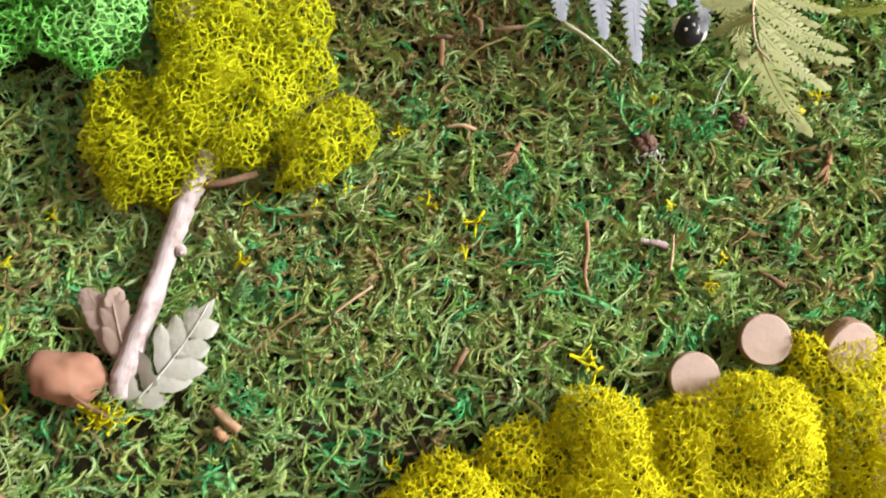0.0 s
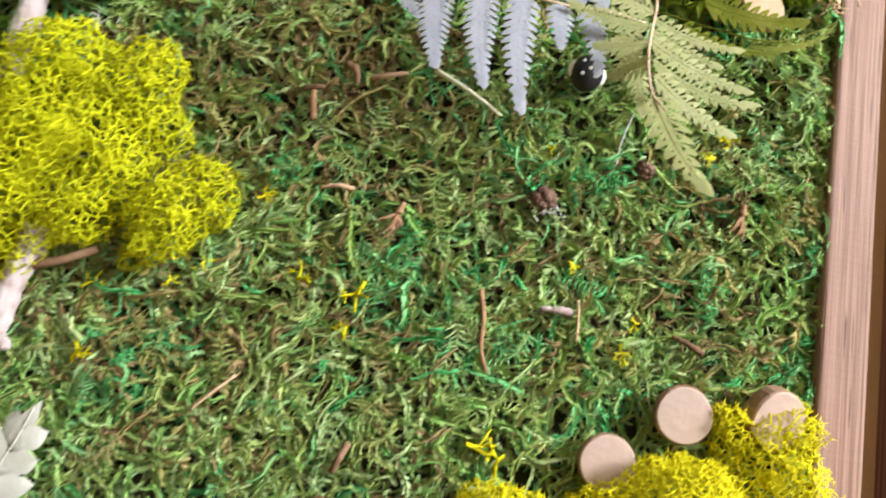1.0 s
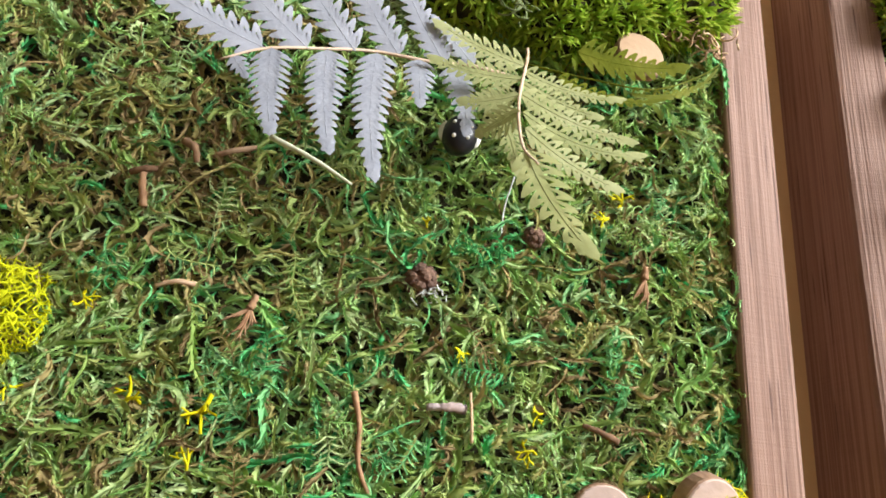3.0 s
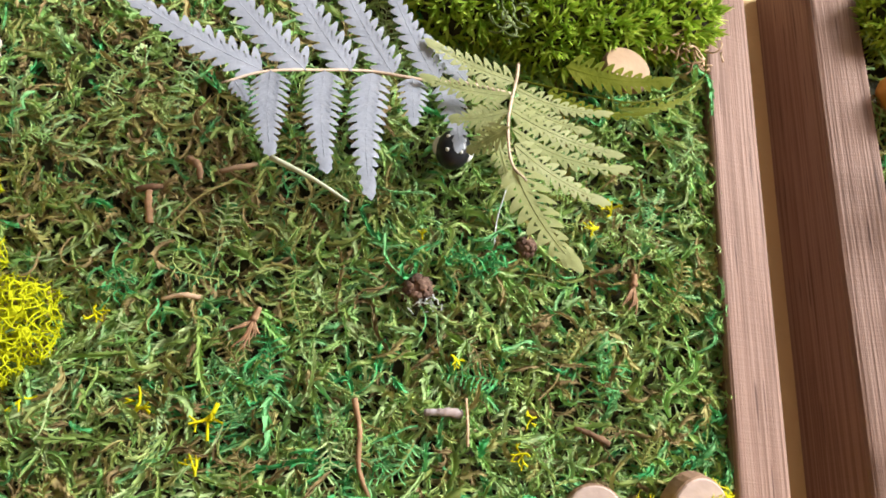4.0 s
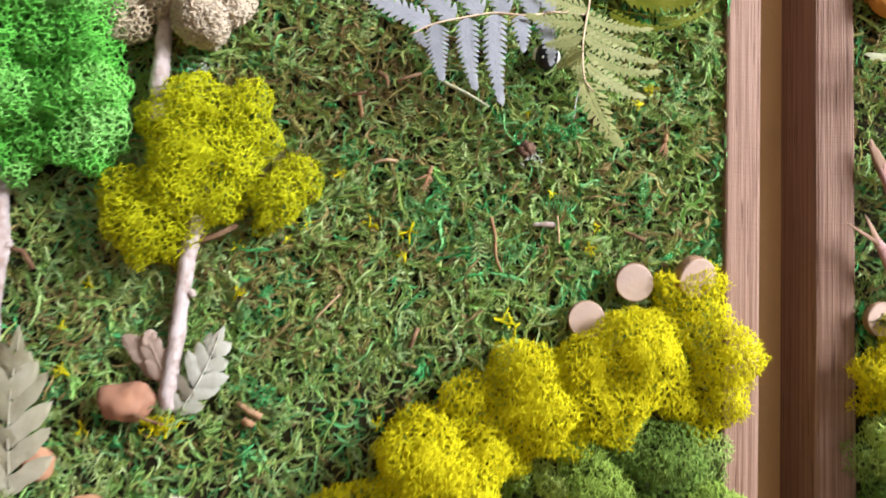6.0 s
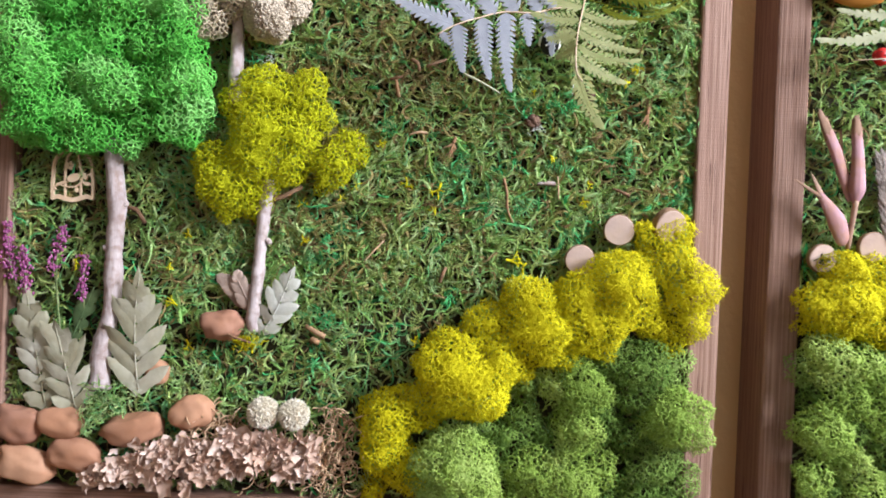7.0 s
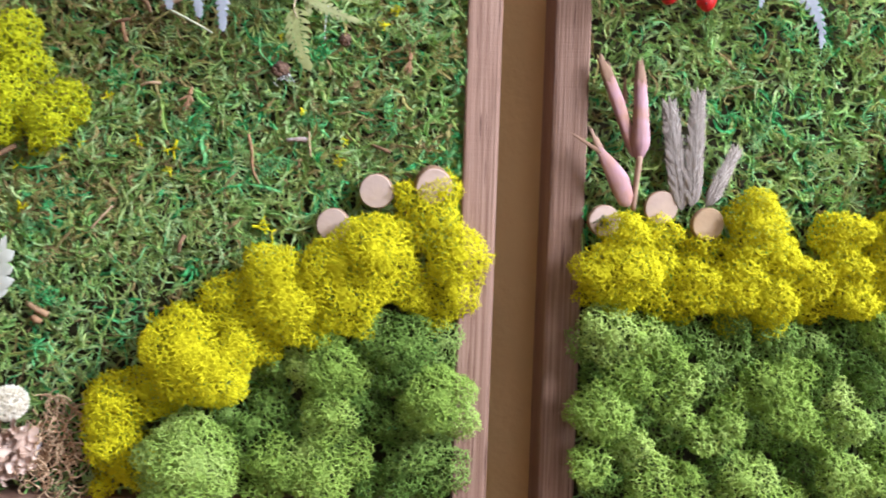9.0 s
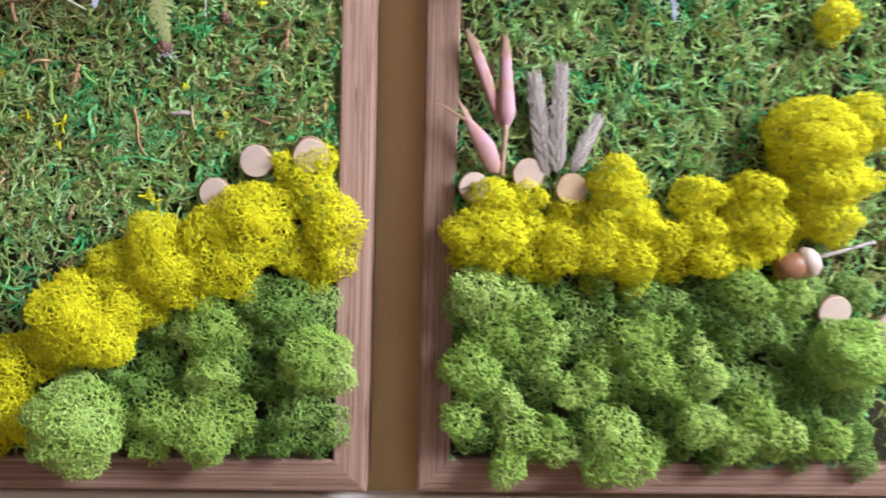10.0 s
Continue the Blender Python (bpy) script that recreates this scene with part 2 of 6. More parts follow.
lichen_cream = material("lichen_cream", [(0.25, (0.50, 0.40, 0.28)), (0.5, (0.62, 0.52, 0.38)), (0.75, (0.72, 0.62, 0.48))], 70, 0.85, 0.0, island=0.22, objects=0.2, through_light=0.2)
lichen_pale = material("lichen_pale", [(0.25, (0.58, 0.485, 0.37)), (0.5, (0.67, 0.575, 0.455)), (0.75, (0.75, 0.665, 0.55))], 70, 0.85, 0.0, island=0.3, through_light=0.2)
cushion_green = material("cushion_green", [(0.2, (0.17, 0.30, 0.025)), (0.5, (0.38, 0.54, 0.055)), (0.8, (0.62, 0.72, 0.13))], 60, 0.7, 0.0, island=0.55, through_light=0.3)
twig_grey = material("twig_grey", [(0.25, (0.32, 0.25, 0.235)), (0.5, (0.48, 0.41, 0.41)), (0.75, (0.59, 0.53, 0.54))], 120, 0.8, 0.6, 260, (1, 1, 0.3),
                     patch=(170, 0.65, (0.27, 0.18, 0.14)), distance=0.0022)
twig_brown = material("twig_brown", [(0.25, (0.13, 0.07, 0.04)), (0.5, (0.28, 0.17, 0.10)), (0.75, (0.42, 0.29, 0.19))], 160, 0.85, 0.5, 300, objects=0.5)
twig_orange = material("twig_orange", [(0.25, (0.27, 0.14, 0.075)), (0.5, (0.38, 0.225, 0.125)), (0.75, (0.47, 0.31, 0.19))], 160, 0.8, 0.5, 300, objects=0.3)
coin_wood = material("coin_wood", [(0.3, (0.46, 0.33, 0.275)), (0.5, (0.55, 0.415, 0.36)), (0.75, (0.62, 0.485, 0.435))], 70, 0.6, 0.25, 300, (1, 1, 1), objects=0.25,
                     patch=(60, 0.3, (0.50, 0.33, 0.20)))
nut_brown = material("nut_brown", [(0.3, (0.20, 0.085, 0.045)), (0.7, (0.30, 0.14, 0.08))], 60, 0.4, 0.15, 300, (1, 1, 0.3))
coin_dark = material("coin_dark", [(0.3, (0.36, 0.235, 0.14)), (0.7, (0.46, 0.32, 0.20))], 70, 0.6, 0.25, 300)
bark_brown = material("bark_brown", [(0.3, (0.22, 0.13, 0.085)), (0.7, (0.36, 0.23, 0.15))], 150, 0.8, 0.6, 300)
stone_orange = material("stone_orange", [(0.2, (0.30, 0.155, 0.108)), (0.5, (0.44, 0.225, 0.132)), (0.8, (0.57, 0.36, 0.235))], 45, 0.62, 0.3, 220, objects=0.62,
                        patch=(70, 0.35, (0.34, 0.16, 0.09)), distance=0.0008)
stone_amber = material("stone_amber", [(0.2, (0.52, 0.22, 0.04)), (0.8, (0.66, 0.33, 0.08))], 45, 0.6, 0.3, 220)
fern_white = material("fern_white", [(0.25, (0.27, 0.29, 0.335)), (0.5, (0.325, 0.345, 0.395)), (0.75, (0.39, 0.41, 0.47))], 90, 0.65, 0.25, 500, objects=0.2, through_light=0.12)
fern_pale = material("fern_pale", [(0.25, (0.34, 0.37, 0.15)), (0.5, (0.45, 0.475, 0.215)), (0.75, (0.56, 0.58, 0.31))], 90, 0.65, 0.25, 500, objects=0.3, through_light=0.38)
fern_olive = material("fern_olive", [(0.25, (0.13, 0.16, 0.008)), (0.5, (0.19, 0.22, 0.012)), (0.75, (0.29, 0.31, 0.04))], 90, 0.6, 0.25, 500, through_light=0.35)
fern_cream = material("fern_cream", [(0.25, (0.42, 0.44, 0.27)), (0.5, (0.52, 0.54, 0.36)), (0.75, (0.62, 0.64, 0.48))], 90, 0.65, 0.25, 500, objects=0.3, through_light=0.2)
leaf_sage = material("leaf_sage", [(0.25, (0.35, 0.33, 0.215)), (0.5, (0.48, 0.465, 0.345)), (0.75, (0.61, 0.595, 0.50))], 55, 0.55, 0.3, 400, objects=0.35, through_light=0.15, patch=(70, 0.5, (0.30, 0.26, 0.17)))
leaf_pale = material("leaf_pale", [(0.25, (0.55, 0.57, 0.47)), (0.5, (0.67, 0.68, 0.62)), (0.75, (0.76, 0.76, 0.72))], 55, 0.6, 0.3, 400, through_light=0.15)
leaf_mauve = material("leaf_mauve", [(0.25, (0.36, 0.26, 0.21)), (0.75, (0.50, 0.39, 0.33))], 70, 0.65, 0.3, 400, through_light=0.15)
leaf_green = material("leaf_green", [(0.25, (0.10, 0.17, 0.07)), (0.75, (0.19, 0.27, 0.12))], 70, 0.65, 0.3, 400, through_light=0.25)
pod_pink = material("pod_pink", [(0.25, (0.29, 0.15, 0.135)), (0.5, (0.40, 0.22, 0.24)), (0.75, (0.50, 0.31, 0.36))], 60, 0.6, 0.35, 300, (1, 1, 0.25), objects=0.2,
                    patch=(55, 0.75, (0.42, 0.22, 0.13)))
pod_tan = material("pod_tan", [(0.25, (0.22, 0.13, 0.08)), (0.5, (0.33, 0.20, 0.14)), (0.75, (0.44, 0.29, 0.22))], 70, 0.65, 0.35, 300, (1, 1, 0.25), objects=0.3)
wheat_grey = material("wheat_grey", [(0.25, (0.20, 0.16, 0.135)), (0.75, (0.37, 0.315, 0.29))], 80, 0.75, 0.3, 400, island=0.5)
wheat_pale = material("wheat_pale", [(0.25, (0.36, 0.30, 0.25)), (0.75, (0.56, 0.50, 0.45))], 80, 0.75, 0.0, island=0.5, through_light=0.2)
blossom = material("blossom", [(0.2, (0.30, 0.06, 0.20)), (0.8, (0.58, 0.20, 0.44))], 90, 0.7, 0.0, island=0.7, through_light=0.2)
stem_green = material("stem_green", [(0.3, (0.14, 0.19, 0.07)), (0.7, (0.24, 0.29, 0.13))], 90, 0.7, 0.0)
rachis_tan = material("rachis_tan", [(0.3, (0.50, 0.36, 0.25)), (0.7, (0.64, 0.50, 0.38))], 90, 0.7, 0.3, 500)
plywood = material("plywood", [(0.3, (0.62, 0.45, 0.29)), (0.7, (0.74, 0.57, 0.40))], 90, 0.6, 0.2, 400, (1, 1, 0.2))
pom_cream = material("pom_cream", [(0.2, (0.82, 0.75, 0.62)), (0.8, (0.92, 0.88, 0.79))], 200, 0.8, 0.0, island=0.6, through_light=0.25)
ruffle_pink = material("ruffle_pink", [(0.15, (0.34, 0.20, 0.14)), (0.4, (0.60, 0.42, 0.325)), (0.62, (0.75, 0.58, 0.49)), (0.85, (0.82, 0.73, 0.70))], 140, 0.75, 0.3, 400, island=0.35,
                       through_light=0.15)
curl_tan = material("curl_tan", [(0.2, (0.40, 0.24, 0.13)), (0.8, (0.72, 0.52, 0.35))], 90, 0.7, 0.0, island=0.6)
cone_brown = material("cone_brown", [(0.2, (0.07, 0.04, 0.03)), (0.8, (0.20, 0.12, 0.085))], 200, 0.8, 0.4, 400, island=0.5)
bead_black = material("bead_black", [(0.3, (0.012, 0.012, 0.016)), (0.7, (0.02, 0.02, 0.025))], 60, 0.35, 0.05, 300, coat=0.3)
bead_red = material("bead_red", [(0.3, (0.46, 0.010, 0.012)), (0.7, (0.55, 0.02, 0.02))], 60, 0.35, 0.05, 300, coat=0.3)
bead_white = material("bead_white", [(0.3, (0.72, 0.71, 0.69)), (0.7, (0.80, 0.79, 0.77))], 60, 0.5, 0.05, 300)
thread_white = material("thread_white", [(0.3, (0.6, 0.62, 0.62)), (0.7, (0.75, 0.77, 0.77))], 60, 0.5, 0.0)

# ---- the room ----
def slab(name, x0, x1, y0, y1, z0, z1, mat):
    bm = bmesh.new()
    bmesh.ops.create_cube(bm, size=1.0, matrix=Matrix.Translation(((x0 + x1) / 2, (y0 + y1) / 2, (z0 + z1) / 2)) @ Matrix.Diagonal((x1 - x0, y1 - y0, z1 - z0, 1)))
    return tagged(part(name, bm, mat, None), kind="structure", category=name.split("_")[0])


def joined_slabs(name, boxes, mat):
    bm = bmesh.new()
    for x0, x1, y0, y1, z0, z1 in boxes:
        bmesh.ops.create_cube(bm, size=1.0, matrix=Matrix.Translation(((x0 + x1) / 2, (y0 + y1) / 2, (z0 + z1) / 2)) @ Matrix.Diagonal((x1 - x0, y1 - y0, z1 - z0, 1)))
    return tagged(part(name, bm, mat, None), kind="structure", category="wall")


ROOM_X0, ROOM_X1, ROOM_Y0, ROOM_H = -2.2, 1.7, -3.4, 3.0
tagged(slab("wall_north", ROOM_X0 - 0.12, ROOM_X1 + 0.12, WALL_Y, WALL_Y + 0.12, 0, ROOM_H, wall_paint), "tan painted wall with a fine orange-peel texture")
# unseen wall, made dark to keep bounced light off the second picture's left side
slab("wall_west", ROOM_X0 - 0.12, ROOM_X0, ROOM_Y0, WALL_Y, 0, ROOM_H, low_bounce_paint)
# the east wall holds the side window; the south opening serves the added fill
joined_slabs("wall_east", [(ROOM_X1, ROOM_X1 + 0.12, ROOM_Y0, -1.70, 0, ROOM_H), (ROOM_X1, ROOM_X1 + 0.12, -0.80, WALL_Y, 0, ROOM_H),
                           (ROOM_X1, ROOM_X1 + 0.12, -1.70, -0.80, 0, 1.75), (ROOM_X1, ROOM_X1 + 0.12, -1.70, -0.80, 2.96, ROOM_H)], room_paint)
joined_slabs("wall_south", [(ROOM_X0 - 0.12, 0.35, ROOM_Y0 - 0.12, ROOM_Y0, 0, ROOM_H), (1.55, ROOM_X1 + 0.12, ROOM_Y0 - 0.12, ROOM_Y0, 0, ROOM_H),
                            (0.35, 1.55, ROOM_Y0 - 0.12, ROOM_Y0, 0, 1.05), (0.35, 1.55, ROOM_Y0 - 0.12, ROOM_Y0, 2.45, ROOM_H)], room_paint)
slab("floor", ROOM_X0 - 0.12, ROOM_X1 + 0.12, ROOM_Y0 - 0.12, WALL_Y + 0.12, -0.1, 0, floor_wood)
slab("ceiling", ROOM_X0 - 0.12, ROOM_X1 + 0.12, ROOM_Y0 - 0.12, WALL_Y + 0.12, ROOM_H, ROOM_H + 0.1, ceiling_paint)

# the cap of a painted wainscot just under the pictures, with shallow beads
bm = bmesh.new()
profile = [(WALL_Y, 1.3405), (0.0345, 1.3400)]
for k in range(9):
    z = 1.3385 - 0.0095 * k
    profile += [(0.0335, z), (0.0335, z - 0.0070), (0.0352, z - 0.0082)]
profile += [(WALL_Y, 1.2530)]
ends = [[bm.verts.new((x, y, z)) for y, z in profile] for x in (ROOM_X0, ROOM_X1)]
for i in range(len(profile) - 1):
    bm.faces.new((ends[0][i], ends[0][i + 1], ends[1][i + 1], ends[1][i]))
bm.faces.new(ends[0]), bm.faces.new(ends[1][::-1])
bmesh.ops.recalc_face_normals(bm, faces=bm.faces)
tagged(part("wall_trim", bm, trim_white, None), "off-white painted beaded wainscot cap on the wall", "trim", kind="structure")


# ---- the two framed pictures ----
def rail(parent, length, m, back):
    """One mitred rail; its inner edge is length long and lies on the local x axis, z points outwards."""
    bm = bmesh.new()
    c, f = 0.0016, FRONT_Y + back
    g = f + 0.0030
    profile = [(0, WALL_Y), (0, f + c), (c * 0.4, f + c * 0.3), (c, f), (RAIL_W - 1.6 * c, g), (RAIL_W - 0.6 * c, g + 0.45 * c), (RAIL_W, g + 1.6 * c), (RAIL_W, WALL_Y)]
    rows = []
    for k in range(13):
        s = k / 12
        row = []
        for u, y in profile:
            x = -u + s * (length + 2 * u)
            wob = 0.0004 * noise.noise((x * 9 + length * 31, u * 60, 1.7)) if 0 < k < 12 else 0
            row.append(bm.verts.new((x, y, u + wob)))
        rows.append(row)
    for a, b in zip(rows, rows[1:]):
        for i in range(len(profile)):
            j = (i + 1) % len(profile)
            bm.faces.new((a[i], b[i], b[j], a[j]))
    bm.faces.new(rows[0][::-1])
    bm.faces.new(rows[-1])
    bmesh.ops.recalc_face_normals(bm, faces=bm.faces)
    ob = part("rail", bm, frame_wood, parent)
    ob.matrix_local = m
    return ob


def picture_frame(x0, x1, back, label):
    frame_ob = new("picture_frame")
    w, h = x1 - x0, PANEL_TOP - PANEL_BOTTOM
    rail(frame_ob, w, Matrix.Translation((x1, 0, PANEL_BOTTOM)) @ Matrix.Rotation(math.pi, 4, "Y"), back)
    rail(frame_ob, w, Matrix.Translation((x0, 0, PANEL_TOP)), back)
    rail(frame_ob, h, Matrix.Translation((x0, 0, PANEL_BOTTOM)) @ Matrix.Rotation(-math.pi / 2, 4, "Y"), back)
    rail(frame_ob, h, Matrix.Translation((x1, 0, PANEL_TOP)) @ Matrix.Rotation(math.pi / 2, 4, "Y"), back)
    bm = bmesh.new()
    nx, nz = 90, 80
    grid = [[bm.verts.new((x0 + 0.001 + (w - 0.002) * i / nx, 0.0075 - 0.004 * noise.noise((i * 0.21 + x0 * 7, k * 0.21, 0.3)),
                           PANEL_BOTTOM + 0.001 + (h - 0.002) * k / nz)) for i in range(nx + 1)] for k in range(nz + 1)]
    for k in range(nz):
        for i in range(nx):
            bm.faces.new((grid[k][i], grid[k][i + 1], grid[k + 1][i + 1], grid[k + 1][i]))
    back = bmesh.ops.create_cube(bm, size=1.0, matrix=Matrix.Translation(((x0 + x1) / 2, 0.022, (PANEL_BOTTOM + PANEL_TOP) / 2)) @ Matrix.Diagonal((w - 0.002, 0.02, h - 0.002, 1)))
    part("backing_board", bm, gap_shade_brown, frame_ob, "brown backing darkened for the shade between moss strands")
    return tagged(frame_ob, label, "picture frame", "framed moss pictures")


picture_frame(LEFT_X0, LEFT_X1, 0.0, "deep stained pine frame of a moss picture on the wall")
picture_frame(RIGHT_X0, RIGHT_X1, 0.003, "deep stained pine frame hung beside another moss picture")


# ---- the moss beds ----
def cords(start, head, bend, wave, level, arch, dive, length, thick, tone, box, rng, segs=10, leaves=4):
    """Fuzzy moss shoots that lie on the bed: a thin stem clothed all round in small pointed leaves. Returns vertices, quads, triangles and the tone of each vertex."""
    n = len(start)
    s = np.linspace(0, 1, segs + 1)
    ang = head[:, None] + bend[:, None] * s[None] + wave[:, None] * np.sin(s[None] * 6 + head[:, None] * 3)
    step = length[:, None] / segs
    x = start[:, :1] + np.cumsum(np.cos(ang) * step, 1) - np.cos(ang[:, :1]) * step
    z = start[:, 1:] + np.cumsum(np.sin(ang) * step, 1) - np.sin(ang[:, :1]) * step
    y = level[:, None] - arch[:, None] * np.sin(s[None] * math.pi) + dive[:, None] * s[None]
    # the moss ends at the wood and frays a little over it
    x0, x1, z0, z1 = box
    x, z = x.clip(x0 - 0.0008, x1 + 0.0008), z.clip(z0 - 0.0008, z1 + 0.0008)
    line = np.stack([x, y, z], 2)
    tan = unit(np.gradient(line, axis=1))
    side = unit(np.cross(tan, np.array([0.0, -1.0, 0.0])))
    up = np.cross(side, tan)
    up = up * np.where(up[:, :, 1:2] > 0, -1.0, 1.0)
    swell = (0.5 + 0.5 * np.sin(np.clip(s * 0.85 + 0.12, 0, 1) * math.pi))[None, :] * rng.uniform(0.7, 1.3, (n, segs + 1))
    r = thick[:, None] * swell
    roll = rng.uniform(-1.2, 1.2, (n, 1, 1)) + rng.normal(0, 0.8, (n, 1, 1)) * s[None, :, None]
    flat = (side * np.cos(roll) + up * np.sin(roll)) * r[:, :, None] * 0.36
    verts = np.stack([line - flat, line + flat], 2).reshape(-1, 3)
    base = ((np.arange(n)[:, None] * (segs + 1) + np.arange(segs)[None]) * 2).ravel()
    quads = np.stack([base, base + 1, base + 3, base + 2], 1)
    tips, tris, tones, count = [], [], [], len(verts)
    row = np.arange(n)
    for k in range(1, segs + 1):
        for j in range(leaves):
            turn = rng.uniform(-1.6, 1.6, (n, 1)) if j > 1 else (j * 2 - 1) * rng.uniform(0.5, 1.9, (n, 1))
            out = side[:, k] * np.sin(turn) + up[:, k] * np.cos(turn)
            go = unit(out + tan[:, k] * rng.uniform(0.25, 1.1, (n, 1)))
            tips.append(line[:, k] + go * r[:, k, None] * rng.uniform(0.6, 1.35, (n, 1)))
            a = (row * (segs + 1) + k) * 2 + (np.sin(turn[:, 0]) > 0)
            tris.append(np.stack([a, a - 2, count + row], 1))
            tones.append((tone + rng.normal(0, 0.02, n)).clip(0.001, 0.999))
            count += n
    return np.concatenate([verts] + tips), quads, np.concatenate(tris), np.concatenate([np.repeat(tone, (segs + 1) * 2)] + tones), line, side, tan


def moss_bed(name, regions, feathers, seed, label, brown_at=None):
    """A mat of thousands of curled moss cords, with some feathered fronds on top. regions: (x0, x1, z0, z1, how many)."""
    rng = np.random.default_rng(seed)
    box = (min(r[0] for r in regions), max(r[1] for r in regions), min(r[2] for r in regions), max(r[3] for r in regions))
    pos = np.concatenate([np.stack([rng.uniform(x0, x1, n), rng.uniform(z0, z1, n)], 1) for x0, x1, z0, z1, n in regions])
    # the clumps hide these parts of the beds
    hidden = ((pos[:, 0] > -0.22) & (pos[:, 0] < 0) & (pos[:, 1] < 1.39 + 0.71 * (pos[:, 0] + 0.26))) | ((pos[:, 0] > 0) & (pos[:, 0] < 0.28) & (pos[:, 1] < 1.52))
    hidden |= ((pos[:, 0] < -0.41) & (pos[:, 1] > 1.63)) | ((pos[:, 0] > -0.16) & (pos[:, 0] < 0) & (pos[:, 1] > 1.80)) | (pos[:, 0] > 0.40)
    pos = pos[~hidden | (rng.random(len(pos)) < 0.2)]

    def field(p, scale, shift):
        return np.array([noise.noise((q[0] * scale, q[1] * scale, shift)) for q in p])

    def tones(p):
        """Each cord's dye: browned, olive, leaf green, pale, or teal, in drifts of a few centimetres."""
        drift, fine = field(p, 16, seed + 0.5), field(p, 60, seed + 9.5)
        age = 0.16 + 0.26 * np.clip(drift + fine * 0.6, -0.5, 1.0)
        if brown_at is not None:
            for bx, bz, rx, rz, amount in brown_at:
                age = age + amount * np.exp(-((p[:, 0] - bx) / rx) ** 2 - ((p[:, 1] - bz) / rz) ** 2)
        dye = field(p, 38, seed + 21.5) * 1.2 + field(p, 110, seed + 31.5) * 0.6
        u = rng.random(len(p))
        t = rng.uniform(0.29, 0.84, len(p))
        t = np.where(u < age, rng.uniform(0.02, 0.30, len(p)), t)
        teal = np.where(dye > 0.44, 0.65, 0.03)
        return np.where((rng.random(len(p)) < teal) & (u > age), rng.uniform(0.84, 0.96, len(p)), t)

    n = len(pos)
    hill = field(pos, 30, seed)
    high = rng.beta(1.6, 1.6, n)
    length = rng.gamma(6.0, 0.0024, n).clip(0.006, 0.032)
    thick = rng.gamma(9.0, 0.000168, n).clip(0.0007, 0.0025)
    tone = tones(pos)
    v, q, t, c, _, _, _ = cords(pos, rng.uniform(0, 6.283, n), rng.normal(0, 1.1, n), rng.normal(0, 0.55, n), 0.0036 - high * 0.0076 - 0.0044 * hill,
                                rng.uniform(0.0, 0.0028, n), rng.normal(0.0008, 0.0022, n), length, thick, tone, box, rng)
    verts, quads, tris, shade = [v], [q], [t], [c]
    # feathered fronds: a stem with side cords
    fp = pos[rng.choice(n, feathers, replace=False)]
    ft, fh = tones(fp), rng.uniform(0, 6.283, feathers)
    fb, fw, fy = rng.normal(0, 0.8, feathers), rng.normal(0, 0.3, feathers), -0.0042 - 0.0052 * field(fp, 30, seed)
    fl = rng.uniform(0.014, 0.030, feathers)
    v, q, t, c, line, side, tan = cords(fp, fh, fb, fw, fy, rng.uniform(0.0005, 0.003, feathers), rng.uniform(0.0, 0.003, feathers), fl, np.full(feathers, 0.0006), ft, box, rng)
    m = sum(len(a) for a in verts)
    verts.append(v), quads.append(q + m), tris.append(t + m), shade.append(c)
    for k in range(1, 10):
        for sign in (-1, 1):
            way = tan[:, k] * 0.75 + side[:, k] * sign
            sl = fl * 0.24 * (1.1 - 0.75 * abs(k / 9 - 0.35)) * rng.uniform(0.7, 1.2, feathers)
            v, q, t, c, _, _, _ = cords(line[:, k][:, (0, 2)], np.arctan2(way[:, 2], way[:, 0]), -sign * rng.uniform(0.1, 0.9, feathers), np.zeros(feathers), line[:, k, 1], np.full(feathers, 0.0004),
                                        rng.normal(0.0003, 0.0008, feathers), sl, np.full(feathers, 0.00062), ft, box, rng, 4, 3)
            m = sum(len(a) for a in verts)
            verts.append(v), quads.append(q + m), tris.append(t + m), shade.append(c)
    mesh = arrays_mesh(name, np.concatenate(verts), [np.concatenate(quads), np.concatenate(tris)], True)
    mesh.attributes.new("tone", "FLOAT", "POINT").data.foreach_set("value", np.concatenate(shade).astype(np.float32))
    return tagged(part(name, mesh, moss_green, None), label, "moss", kind="stuff")


LEFT_BED = [(LEFT_X0, LEFT_X1, PANEL_BOTTOM, PANEL_TOP, 9800), (-0.43, LEFT_X1, 1.53, 1.80, 6300), (LEFT_X0, -0.25, 1.42, 1.66, 1700), (LEFT_X1 - 0.008, LEFT_X1, 1.56, 1.80, 500)]
moss_bed("sheet_moss", LEFT_BED, 160, 3, "dried green and brown sheet moss filling the frame", ((-0.300, 1.715, 0.085, 0.095, 0.28), (-0.32, 1.655, 0.05, 0.05, 0.15), (-0.26, 1.60, 0.05, 0.03, 0.12), (-0.16, 1.55, 0.06, 0.03, 0.10)))
moss_bed("sheet_moss", [(RIGHT_X0, RIGHT_X1, PANEL_BOTTOM, PANEL_TOP, 3500), (RIGHT_X0, 0.385, 1.55, 1.79, 4300), (0.29, 0.385, 1.44, 1.56, 750)], 160, 5, "dried green sheet moss filling the second frame")

